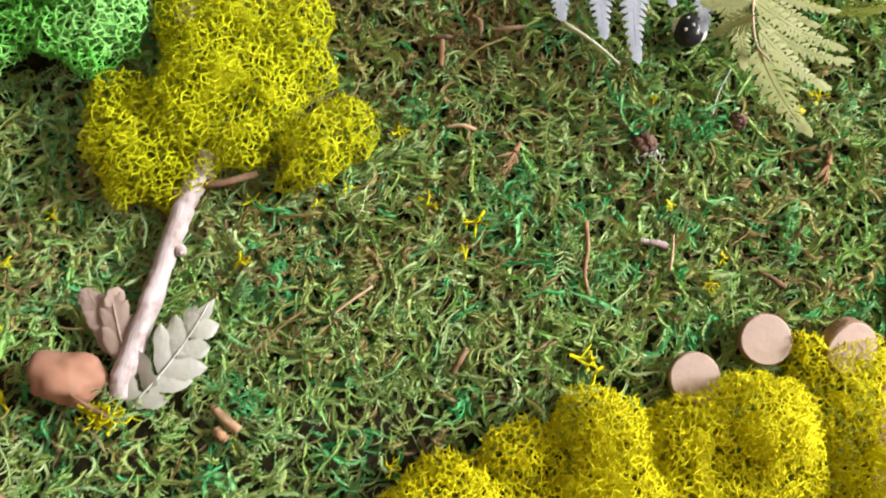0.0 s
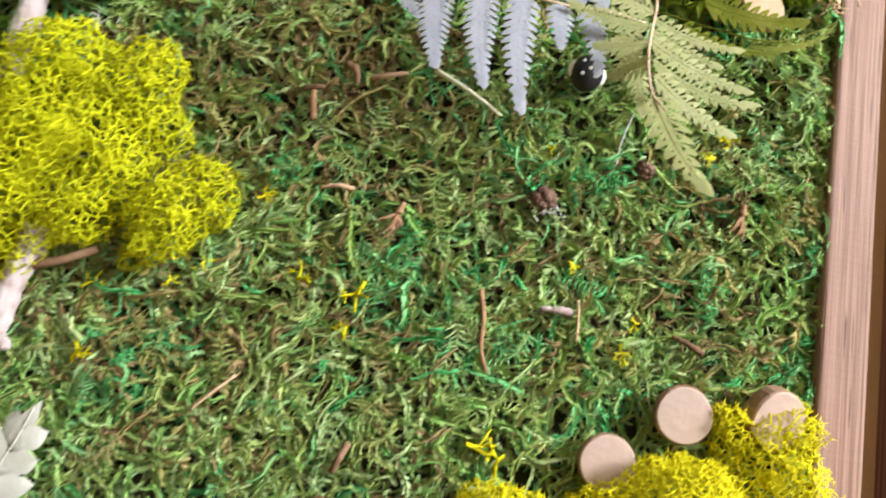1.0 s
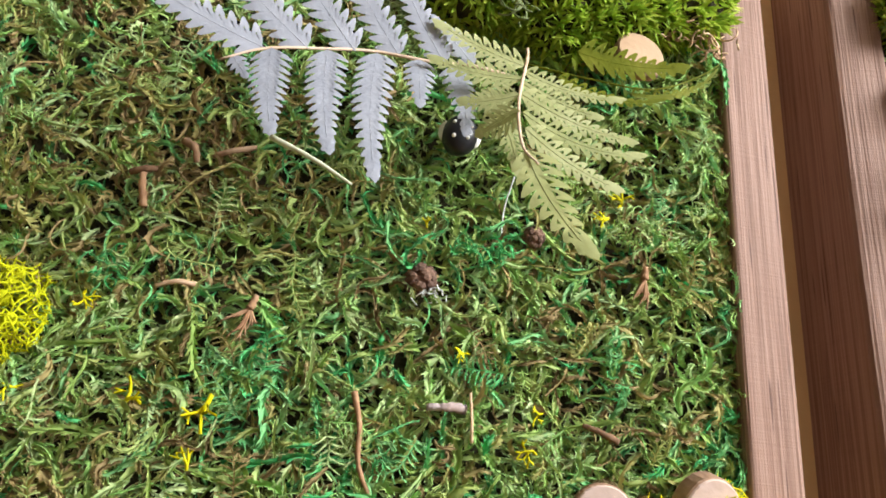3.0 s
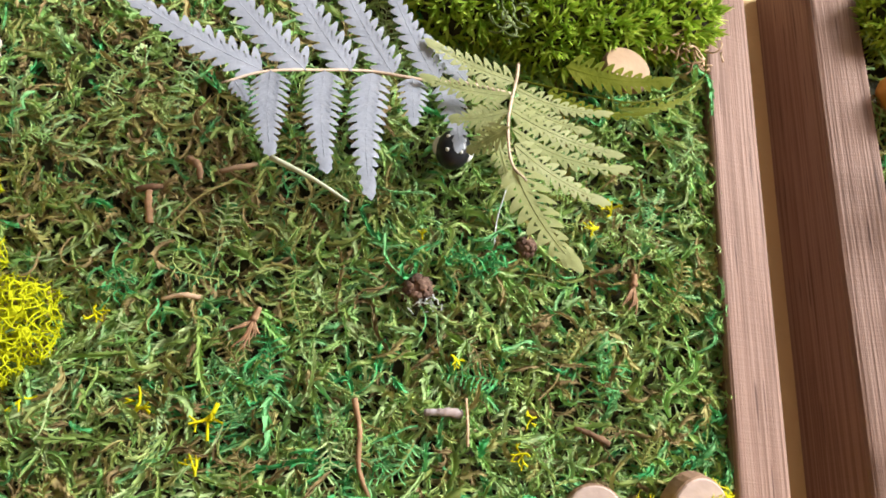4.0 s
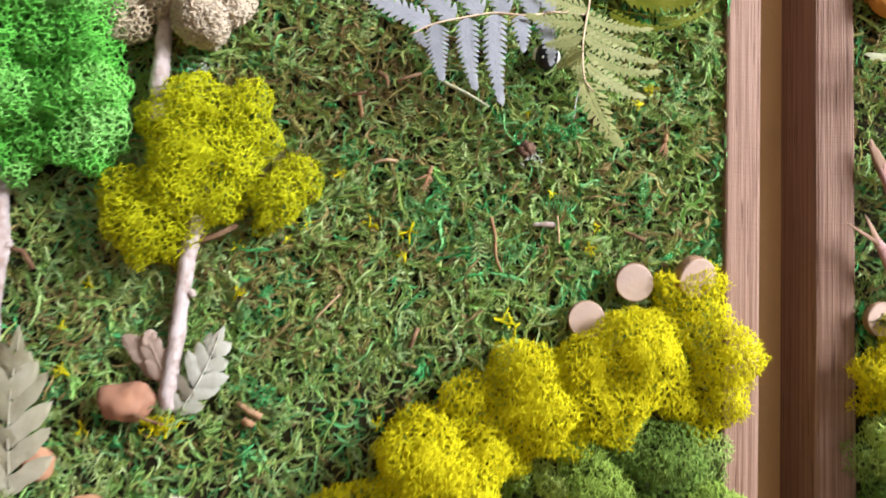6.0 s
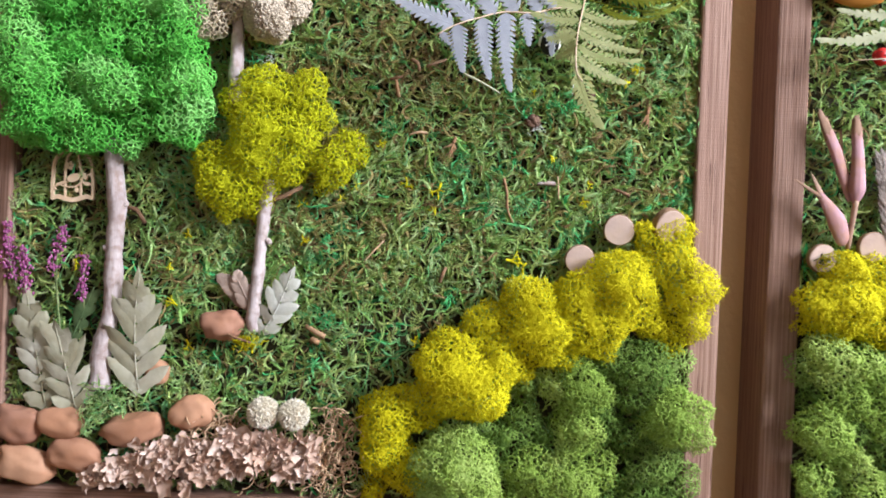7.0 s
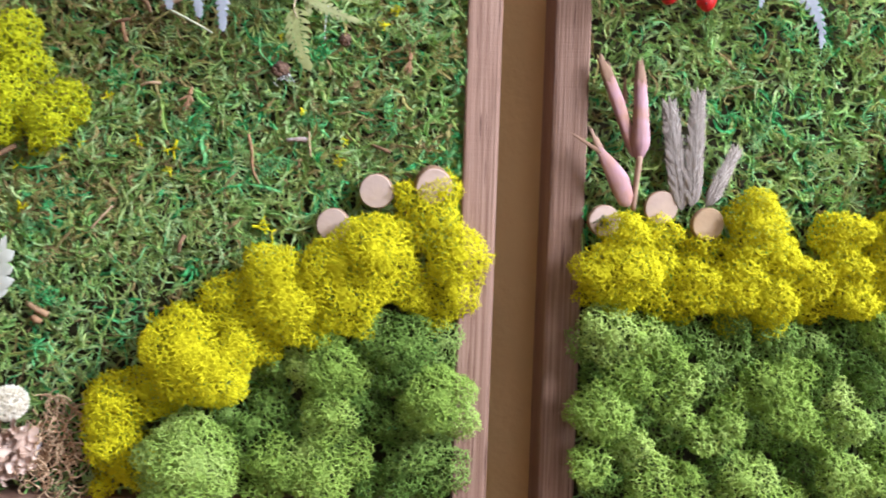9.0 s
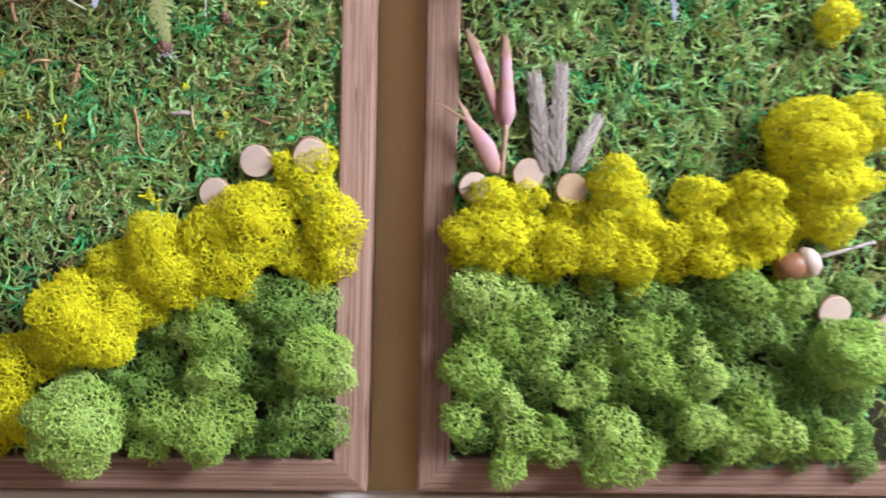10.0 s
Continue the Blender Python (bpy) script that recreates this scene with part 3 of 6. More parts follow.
def tuft(centre, spread, count, tones, seed, label, length=0.008, thick=0.0008):
    """A loose tuft of moss shoots round a place."""
    rng = np.random.default_rng(seed)
    at = np.array(centre) + rng.normal(0, 1, (count, 3)) * np.array(spread)
    v, q, t, c, _, _, _ = cords(at[:, (0, 2)], rng.uniform(0, 6.283, count), rng.normal(0, 1.2, count), rng.normal(0, 0.5, count), at[:, 1], rng.uniform(0.0005, 0.003, count),
                                rng.normal(0.001, 0.002, count), length * rng.uniform(0.6, 1.4, count), thick * rng.uniform(0.7, 1.3, count), rng.uniform(*tones, count), (-1, 1, PANEL_BOTTOM - 0.01, 2), rng)
    mesh = arrays_mesh("moss_tuft", v, [q, t])
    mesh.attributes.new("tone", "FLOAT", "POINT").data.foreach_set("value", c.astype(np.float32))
    return tagged(part("moss_tuft", mesh, moss_green, None), label, "moss", "loose moss tufts")


# ---- reindeer moss: netted clumps ----
def net_points(count, rng, reach=1.62):
    """Even random directions on the front and sides of a ball (the front is -y)."""
    k = np.arange(count) + 0.5
    y = -1 + k / count * reach
    a = k * math.pi * (3 - math.sqrt(5))
    r = np.sqrt(np.maximum(0, 1 - y * y))
    p = np.stack([np.cos(a) * r, y, np.sin(a) * r], 1)
    return unit(p + rng.normal(0, 1.5 / math.sqrt(count), p.shape))


BALL = bmesh.new()
bmesh.ops.create_icosphere(BALL, subdivisions=3, radius=1.0)
BALL_DIRS = np.array([v.co[:] for v in BALL.verts])
BALL_TRIS = np.array([[v.index for v in f.verts] for f in BALL.faces])
BALL.free()


def moss_mass(name, balls, mat, parent=None, group="", cell=0.0024, strut=0.00034, tip=0.0020, merge=4.0, waver=0.0014, lumps=110.0, y=-0.004, seed=1, shell=0.0100, warp=0.0012):
    """Reindeer moss that grows together from rounded clumps, each an object: a shell of loose netted struts with free tips round a core.
    balls: (x, z, radius, how far it stands forward, label, material or None)."""
    rng = np.random.default_rng(seed)
    c = np.array([(b[0], y - b[3] - 0.40 * b[2], b[1]) for b in balls])
    r = np.array([b[2] for b in balls])

    waves = [(unit(rng.normal(0, 1, 3)) * rng.uniform(110, 290), rng.uniform(0, 6.28), unit(rng.normal(0, 1, 3)) * warp) for _ in range(7)]

    def inside(p):
        """The depth of places under the joint surface of all clumps, and the clump that each belongs to."""
        p = p + sum(np.sin(p @ way + phase)[:, None] * push for way, phase, push in waves)
        q = np.linalg.norm(p[:, None] - c[None], axis=2) / r[None]
        own = np.argmin(q, axis=1)
        level = 1 - np.log(np.maximum(np.exp(merge * (1 - q * q)).sum(1), 1e-9)) / merge
        return (1 - np.sqrt(np.maximum(level, 0))) * r[own], own

    # knots: a turned, jittered grid of places inside the shell
    turn = np.array(Euler((0.5, 0.7, 0.4 + seed)).to_matrix())
    lo, hi = (c - r[:, None] * 1.35).min(0), (c + r[:, None] * 1.35).max(0)
    hi[1] = 0.0005
    corners = np.array([[(lo, hi)[k >> n & 1][n] for n in range(3)] for k in range(8)]) @ turn
    first, size = corners.min(0), np.ceil((corners.max(0) - corners.min(0)) / cell).astype(int) + 1
    grid = np.stack(np.meshgrid(*[np.arange(n) for n in size], indexing="ij"), -1).reshape(-1, 3)
    p = (first + (grid + rng.uniform(-0.40, 0.40, grid.shape)) * cell) @ turn.T
    near = np.nonzero(((p > lo) & (p < hi)).all(1))[0]
    depth, own = inside(p[near])
    near, depth, own = near[depth > -0.003], depth[depth > -0.003], own[depth > -0.003]
    rough = np.array([noise.noise(Vector(x) * lumps) + 0.5 * noise.noise(Vector(x) * lumps * 2.3) + 1.1 * noise.noise(Vector(x) * lumps * 0.42) for x in p[near]])
    depth = depth + waver * rough + 0.0005 * rng.standard_normal(len(rough))
    ok = (depth > 0) & (depth < shell + 0.001)
    near, depth, own = near[ok], depth[ok], own[ok]
    grid, p = grid[near], p[near]
    where = np.full(size + 2, -1)
    where[grid[:, 0] + 1, grid[:, 1] + 1, grid[:, 2] + 1] = np.arange(len(p))
    steps = np.array([s for s in itertools.product((-1, 0, 1), repeat=3) if any(s)])
    other = np.stack([where[grid[:, 0] + 1 + s[0], grid[:, 1] + 1 + s[1], grid[:, 2] + 1 + s[2]] for s in steps], 1)
    gap = np.where(other >= 0, np.linalg.norm(p[other] - p[:, None], axis=2), 9.0)
    order = np.argsort(gap, axis=1)
    # each knot holds on to the nearest neighbours that lie well apart in direction, so that the net opens into cells
    row, links = np.arange(len(p)), []
    held, kept = np.zeros(len(p), int), np.zeros((len(p), 3, 3))
    for k in range(14):
        n = order[:, k]
        way = unit(p[other[row, n]] - p)
        free = (np.einsum("ijk,ik->ij", kept, way) < 0.25).all(1)
        good = free & (held < 3) & (gap[row, n] < cell * 1.9) & ((held < 2) | (rng.random(len(p)) < 0.7))
        kept[row[good], held[good]] = way[good]
        held += good
        links.append(np.stack([row[good], other[row[good], n[good]]], 1))
    links = np.unique(np.sort(np.concatenate(links), axis=1), axis=0)
    links = links[rng.random(len(links)) < np.interp(depth[links[:, 0]], (0.003, 0.006, 0.010), (1.0, 0.50, 0.28))]
    e = 0.0006
    slope = np.stack([inside(p + np.eye(3)[k] * e)[0] - inside(p - np.eye(3)[k] * e)[0] for k in range(3)], 1)
    out = -unit(slope)
    made = []
    for i, ball in enumerate(balls):
        verts, quads, tris, total = [], [], [], 0
        use = links[own[links[:, 0]] == i]
        if len(use):
            w = strut * rng.uniform(0.75, 1.25, len(use))
            v, q = ridges(p[use[:, 0]], p[use[:, 1]], out[use[:, 0]] + rng.normal(0, 0.2, (len(use), 3)), w, w)
            verts.append(v), quads.append(q + total)
            total += len(v)
        f = np.nonzero((own == i) & (depth < 0.0022))[0]
        for forks in (0.95, 0.8, 0.4):
            g = f[rng.random(len(f)) < forks]
            go = unit(out[g] * 0.8 + rng.normal(0, 0.55, (len(g), 3)))
            v, q = spikes(p[g], p[g] + go * tip * rng.uniform(0.4, 1.3, (len(g), 1)), strut * 1.05)
            verts.append(v), tris.append(q + total)
            total += len(v)
        # the core
        ways = np.linspace(0.35, 1.6, 26) * r[i]
        at = c[i] + BALL_DIRS[:, None] * ways[None, :, None]
        deep, owner = inside(at.reshape(-1, 3))
        stop = (deep < shell).reshape(at.shape[:2])
        way = ways[np.where(stop.any(1), np.argmax(stop, axis=1), 25)] * rng.uniform(0.52, 0.70, len(BALL_DIRS))
        core = c[i] + BALL_DIRS * way[:, None]
        mine = (inside(core)[1] == i) & (core[:, 1] < 0.008)
        verts.append(core), tris.append(BALL_TRIS[mine[BALL_TRIS].any(1)] + total)
        if not len(tris[-1]):
            tris.pop()
        mesh = arrays_mesh(name, np.concatenate(verts) - c[i], quads + tris)
        ob = part(name, mesh, ball[5] or mat, parent)
        ob.location = c[i]
        if ball[4]:
            tagged(ob, ball[4], "reindeer moss", group)
        made.append(ob)
    return made


YELLOW, GREEN = "bright yellow netted reindeer moss clump glued on sheet moss", "soft green reindeer moss clump at the frame's foot"
SAGE, DEEP = "pale sage green reindeer moss clump on the panel", "deep green reindeer moss clump, shade in its colour, wedged between others"
slope = (
    (-0.2583, 1.4422, 0.0202), (-0.2415, 1.4516, 0.0180), (-0.2615, 1.4163, 0.0180), (-0.2646, 1.3904, 0.0113), (-0.2438, 1.4042, 0.0180), (-0.2726, 1.4459, 0.0112), (-0.2129, 1.4829, 0.0279),
    (-0.1944, 1.4708, 0.0270), (-0.2186, 1.4655, 0.0202), (-0.1789, 1.4887, 0.0202), (-0.1865, 1.5149, 0.0171), (-0.1573, 1.5316, 0.0215), (-0.1478, 1.5115, 0.0233), (-0.1648, 1.5086, 0.0188),
    (-0.1329, 1.5121, 0.0144), (-0.1170, 1.5385, 0.0215), (-0.0918, 1.5482, 0.0260), (-0.1075, 1.5175, 0.0224), (-0.0783, 1.5338, 0.0188), (-0.0983, 1.5029, 0.0134), (-0.1278, 1.4931, 0.0144),
    (-0.0713, 1.5854, 0.0112), (-0.0489, 1.5893, 0.0148), (-0.0544, 1.5712, 0.0188), (-0.0703, 1.5641, 0.0143), (-0.0363, 1.5485, 0.0206), (-0.0395, 1.5248, 0.0188), (-0.0649, 1.5215, 0.0143),
    (-0.0280, 1.5339, 0.0125), (-0.0452, 1.5096, 0.0116), (-0.2242, 1.4481, 0.0117), (-0.1657, 1.4807, 0.0135))
moss_mass("reindeer_moss", [(x, z, r, 0.005 if r > 0.0195 else -0.001, YELLOW, None) for x, z, r in slope], lichen_yellow, None, "yellow moss slope", 0.0025, 0.00025, 0.0024, 5.6, 0.0021, 120.0, seed=3, shell=0.012, warp=0.0015)
slope = (
    (-0.2056, 1.4068, 0.0326, SAGE), (-0.2286, 1.4039, 0.0146, SAGE), (-0.1857, 1.4075, 0.0167, SAGE), (-0.1164, 1.4712, 0.0226, GREEN), (-0.1351, 1.4705, 0.0134, GREEN), (-0.1171, 1.4402, 0.0202, GREEN),
    (-0.1285, 1.4346, 0.0151, GREEN), (-0.1022, 1.4669, 0.0109, GREEN), (-0.0690, 1.4863, 0.0231, DEEP), (-0.0450, 1.4884, 0.0152, DEEP), (-0.0845, 1.4757, 0.0118, DEEP), (-0.0475, 1.4549, 0.0236, SAGE),
    (-0.0359, 1.4461, 0.0169, SAGE), (-0.0635, 1.4523, 0.0118, SAGE), (-0.0580, 1.4194, 0.0203, DEEP), (-0.0364, 1.4039, 0.0152, DEEP), (-0.0691, 1.3975, 0.0177, DEEP), (-0.0796, 1.4348, 0.0152, DEEP),
    (-0.1498, 1.4088, 0.0201, GREEN), (-0.1207, 1.4009, 0.0219, GREEN), (-0.1010, 1.4105, 0.0152, GREEN), (-0.1341, 1.4166, 0.0151, GREEN), (-0.1707, 1.4314, 0.0176, DEEP), (-0.1585, 1.4479, 0.0151, DEEP),
    (-0.1869, 1.4388, 0.0134, DEEP), (-0.0931, 1.3926, 0.0135, DEEP), (-0.1610, 1.3882, 0.0134, GREEN), (-0.0487, 1.3913, 0.0127, DEEP), (-0.1561, 1.4669, 0.0109, DEEP), (-0.1679, 1.4101, 0.0126, DEEP))
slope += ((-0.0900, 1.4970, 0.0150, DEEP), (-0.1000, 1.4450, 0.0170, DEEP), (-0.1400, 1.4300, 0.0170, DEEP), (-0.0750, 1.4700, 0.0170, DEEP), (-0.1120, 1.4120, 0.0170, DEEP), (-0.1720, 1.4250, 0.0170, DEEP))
# wedged clumps are darker: part dye, part shade put into the colour
moss_mass("reindeer_moss", [(x, z, r, 0.0 if kind == DEEP else 0.012 if kind == SAGE else 0.008, kind, lichen_deep_shaded if kind == DEEP else lichen_sage if kind == SAGE else None) for x, z, r, kind in slope], lichen_green, None,
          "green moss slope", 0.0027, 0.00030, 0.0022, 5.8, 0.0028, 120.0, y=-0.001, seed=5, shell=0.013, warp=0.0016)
ridge = (
    (0.0578, 1.5398, 0.0182), (0.0729, 1.5669, 0.0157), (0.0966, 1.5675, 0.0137), (0.0775, 1.5403, 0.0199), (0.1012, 1.5447, 0.0142), (0.0997, 1.5230, 0.0150), (0.0521, 1.5279, 0.0112),
    (0.0740, 1.5205, 0.0125), (0.1286, 1.5572, 0.0138), (0.1253, 1.5334, 0.0167), (0.1158, 1.5134, 0.0100), (0.1599, 1.5809, 0.0193), (0.1565, 1.5579, 0.0159), (0.1774, 1.5536, 0.0176),
    (0.1492, 1.5340, 0.0184), (0.1693, 1.5265, 0.0185), (0.1498, 1.5102, 0.0105), (0.1778, 1.5108, 0.0126), (0.1970, 1.5390, 0.0160), (0.2016, 1.5192, 0.0127), (0.1905, 1.5579, 0.0101),
    (0.2182, 1.5712, 0.0177), (0.2209, 1.5475, 0.0161), (0.2255, 1.5277, 0.0161), (0.2418, 1.5240, 0.0119), (0.2564, 1.5722, 0.0203), (0.2450, 1.5512, 0.0161), (0.2661, 1.5485, 0.0187),
    (0.2497, 1.5282, 0.0153), (0.2805, 1.5520, 0.0153), (0.2738, 1.5347, 0.0111))
tall = (
    (0.2934, 1.6144, 0.0295), (0.3144, 1.6129, 0.0228), (0.3026, 1.5810, 0.0245), (0.3226, 1.5847, 0.0187), (0.3155, 1.5576, 0.0195), (0.2992, 1.5603, 0.0152), (0.3294, 1.6244, 0.0119),
    (0.3350, 1.6364, 0.0161), (0.3465, 1.6209, 0.0136), (0.3408, 1.5859, 0.0119), (0.3147, 1.7004, 0.0160), (0.3199, 1.6888, 0.0093))
both = [(x, z, r, 0.008 if r > 0.0155 else 0.0, YELLOW, None) for x, z, r in ridge]
both += [(x, z, r, 0.007 if r > 0.02 else 0.003, "tall rounded yellow reindeer moss clump above the ridge", None) for x, z, r in tall]
moss_mass("reindeer_moss", both, lichen_yellow, None, "yellow moss ridge", 0.0026, 0.00028, 0.0022, 6.5, 0.0018, 120.0, seed=7, shell=0.011, warp=0.0015)
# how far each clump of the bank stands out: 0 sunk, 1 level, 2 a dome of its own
bank = (
    (0.3200, 1.4740, 0.0110, 1),     (0.0665, 1.4968, 0.0215, 1), (0.0528, 1.4926, 0.0149, 0), (0.0862, 1.4972, 0.0191, 1), (0.0984, 1.4856, 0.0174, 1), (0.0789, 1.4734, 0.0191, 1), (0.0598, 1.4494, 0.0195, 2),
    (0.0674, 1.4613, 0.0149, 1), (0.0913, 1.4499, 0.0175, 0), (0.1029, 1.4639, 0.0166, 1), (0.1178, 1.4701, 0.0142, 2), (0.1306, 1.4347, 0.0142, 2), (0.1472, 1.4421, 0.0126, 2),
    (0.1515, 1.4581, 0.0100, 2), (0.1120, 1.4494, 0.0117, 2), (0.0547, 1.4137, 0.0149, 2), (0.0688, 1.4020, 0.0149, 0), (0.0841, 1.4221, 0.0166, 1), (0.0964, 1.4056, 0.0175, 1),
    (0.0871, 1.3800, 0.0142, 2), (0.1163, 1.4027, 0.0175, 1), (0.1286, 1.3909, 0.0134, 1), (0.1048, 1.3886, 0.0117, 0), (0.1602, 1.4033, 0.0210, 1), (0.1735, 1.3855, 0.0189, 2),
    (0.1567, 1.3825, 0.0168, 2), (0.1894, 1.3917, 0.0135, 1), (0.1479, 1.4159, 0.0151, 0), (0.2201, 1.4121, 0.0169, 2), (0.2114, 1.4360, 0.0152, 1), (0.2272, 1.4442, 0.0152, 2),
    (0.2226, 1.4633, 0.0127, 1), (0.1743, 1.4712, 0.0193, 1), (0.1869, 1.4515, 0.0193, 1), (0.1672, 1.4392, 0.0168, 0), (0.1942, 1.4747, 0.0151, 1), (0.1579, 1.4867, 0.0151, 0),
    (0.1418, 1.4943, 0.0150, 0), (0.1258, 1.4972, 0.0133, 0), (0.1097, 1.5075, 0.0100, 0), (0.1776, 1.4950, 0.0151, 0), (0.2015, 1.4995, 0.0135, 0), (0.2179, 1.4879, 0.0135, 0),
    (0.1999, 1.4150, 0.0152, 0), (0.2536, 1.5045, 0.0190, 1), (0.2380, 1.4883, 0.0169, 0), (0.2673, 1.4808, 0.0195, 0), (0.2860, 1.5012, 0.0170, 1), (0.2467, 1.4677, 0.0152, 0),
    (0.2949, 1.4766, 0.0136, 0), (0.3239, 1.4639, 0.0270, 2), (0.3441, 1.4654, 0.0214, 1), (0.3080, 1.4488, 0.0196, 0), (0.3369, 1.4380, 0.0197, 0), (0.2602, 1.4207, 0.0178, 1),
    (0.2487, 1.4005, 0.0178, 1), (0.2810, 1.4050, 0.0179, 1), (0.3009, 1.4173, 0.0171, 0), (0.3178, 1.4007, 0.0163, 1), (0.3380, 1.4058, 0.0180, 0), (0.2678, 1.4369, 0.0161, 0),
    (0.2371, 1.3835, 0.0127, 0), (0.2654, 1.3839, 0.0128, 0), (0.2979, 1.3843, 0.0128, 0), (0.3469, 1.3849, 0.0129, 0), (0.2839, 1.4411, 0.0153, 0), (0.2515, 1.4406, 0.0153, 0),
    (0.2008, 1.3839, 0.0101, 0), (0.1309, 1.4545, 0.0092, 0))
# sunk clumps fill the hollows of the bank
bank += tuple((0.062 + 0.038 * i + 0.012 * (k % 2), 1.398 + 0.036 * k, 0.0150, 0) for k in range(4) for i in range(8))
# colour follows height: domes pale, sunk clumps darkened with the hollows' shade
moss_mass("reindeer_moss", [(x, z, r, (-0.003, 0.006, 0.013)[out], (DEEP, GREEN, SAGE)[out], (lichen_deep_shaded, None, lichen_sage)[out]) for x, z, r, out in bank], lichen_green, None,
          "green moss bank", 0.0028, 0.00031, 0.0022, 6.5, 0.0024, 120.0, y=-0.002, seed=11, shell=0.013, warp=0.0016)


# ---- little trees ----
def trunk(parent, points, radii, seed, knots=()):
    p = spline(points, 60)
    r = np.interp(np.linspace(0, 1, 60), np.linspace(0, 1, len(radii)), radii)
    swell = np.array([1 + 0.16 * noise.noise((i * 0.16, seed, 0.5)) + 0.07 * noise.noise((i * 0.6, seed, 3.5)) for i in range(60)])
    p = p + np.array([[0.0012 * noise.noise((i * 0.12, seed, 7.5)), 0, 0] for i in range(60)])
    ob = part("trunk", tube_mesh("trunk", p, r * swell * 1.10, 14, 0.035, seed), twig_grey, parent, "pale grey bark twig")
    for x, z, size in knots:
        bm = bmesh.new()
        bmesh.ops.create_icosphere(bm, subdivisions=2, radius=size)
        for v in bm.verts:
            v.co += v.co * 0.35 * noise.noise(v.co * 400)
        k = part("knot", bm, twig_grey, ob)
        k.location = (x, -0.011, z)
    return ob


def moss_tree(label):
    return tagged(new("moss_tree"), label, "moss tree", "trees of the moss picture")


tree = moss_tree("little tree with a bright green moss crown and twig trunk")
trunk(tree, [(-0.4698, -0.012, 1.640), (-0.4648, -0.011, 1.5927), (-0.4660, -0.010, 1.5558), (-0.4670, -0.009, 1.5125), (-0.4725, -0.008, 1.4862), (-0.4740, -0.007, 1.4540)],
      (0.0062, 0.0060, 0.0058, 0.0058, 0.0066, 0.0074), 5, ((-0.4595, 1.5929, 0.0032), (-0.4712, 1.5591, 0.003), (-0.4725, 1.629, 0.003), (-0.4620, 1.520, 0.0026)))
part("branch", tube_mesh("branch", [(-0.462, -0.009, 1.591), (-0.452, -0.007, 1.589), (-0.446, -0.005, 1.579)], (0.0014, 0.0018, 0.0016), 7, 0.1, 3), twig_brown, tree, "short brown side branch")
crown = (
    (-0.5213, 1.6823, 0.0285), (-0.4974, 1.7038, 0.0242), (-0.5120, 1.6540, 0.0216), (-0.5281, 1.6451, 0.0182), (-0.4916, 1.6590, 0.0199), (-0.4745, 1.6441, 0.0156), (-0.4781, 1.6833, 0.0216),
    (-0.4592, 1.6727, 0.0199), (-0.4729, 1.7090, 0.0207), (-0.4501, 1.6525, 0.0156), (-0.4536, 1.6368, 0.0104), (-0.5072, 1.6370, 0.0121), (-0.4866, 1.6370, 0.0112), (-0.5262, 1.7026, 0.0242),
    (-0.4194, 1.7071, 0.0207), (-0.4143, 1.6828, 0.0198), (-0.4092, 1.6584, 0.0173), (-0.4106, 1.6419, 0.0121), (-0.4286, 1.6494, 0.0147), (-0.4273, 1.6781, 0.0173), (-0.4350, 1.7065, 0.0173),
    (-0.4502, 1.7058, 0.0121), (-0.4987, 1.7365, 0.0242), (-0.4575, 1.7342, 0.0224), (-0.4204, 1.7316, 0.0198), (-0.5273, 1.7312, 0.0242), (-0.4392, 1.7390, 0.0216))
moss_mass("crown_tuft", [(x, z, r, 0.0, "", None) for x, z, r in crown], lichen_bright, tree, "", 0.0026, 0.00039, 0.0012, 4.8, 0.0022, 70.0, -0.016, 13, 0.010, 0.0022)

tree = moss_tree("little tree with a yellow moss crown and twig trunk")
trunk(tree, [(-0.3535, -0.012, 1.615), (-0.3555, -0.011, 1.5899), (-0.3572, -0.010, 1.5691), (-0.3592, -0.009, 1.5431), (-0.3612, -0.008, 1.5153), (-0.3622, -0.006, 1.5020)],
      (0.0048, 0.0044, 0.0041, 0.0043, 0.0045, 0.0038), 9, ((-0.3518, 1.5695, 0.0027), (-0.3600, 1.5935, 0.0026), (-0.3500, 1.6060, 0.003), (-0.3575, 1.604, 0.0026)))
part("branch", tube_mesh("branch", [(-0.354, -0.011, 1.599), (-0.3419, -0.010, 1.6036), (-0.3290, -0.010, 1.6110)], (0.0024, 0.0018, 0.0016), 7, 0.08, 3), twig_brown, tree, "thin brown side branch")
crown = (
    (-0.3598, 1.6795, 0.0185), (-0.3762, 1.6684, 0.0163), (-0.3471, 1.6759, 0.0167), (-0.3263, 1.6810, 0.0150), (-0.3214, 1.6644, 0.0132), (-0.3544, 1.6504, 0.0229), (-0.3332, 1.6463, 0.0168),
    (-0.3713, 1.6518, 0.0146), (-0.3619, 1.6283, 0.0185), (-0.3408, 1.6259, 0.0159), (-0.3747, 1.6336, 0.0124), (-0.3934, 1.6269, 0.0141), (-0.3898, 1.6112, 0.0177), (-0.3768, 1.6025, 0.0159),
    (-0.3980, 1.6158, 0.0097), (-0.3647, 1.5933, 0.0097), (-0.3835, 1.5896, 0.0079), (-0.3576, 1.6050, 0.0115), (-0.2952, 1.6421, 0.0123), (-0.2908, 1.6356, 0.0106), (-0.3031, 1.6292, 0.0145),
    (-0.3111, 1.6188, 0.0115), (-0.3158, 1.6118, 0.0071), (-0.3220, 1.6288, 0.0088))
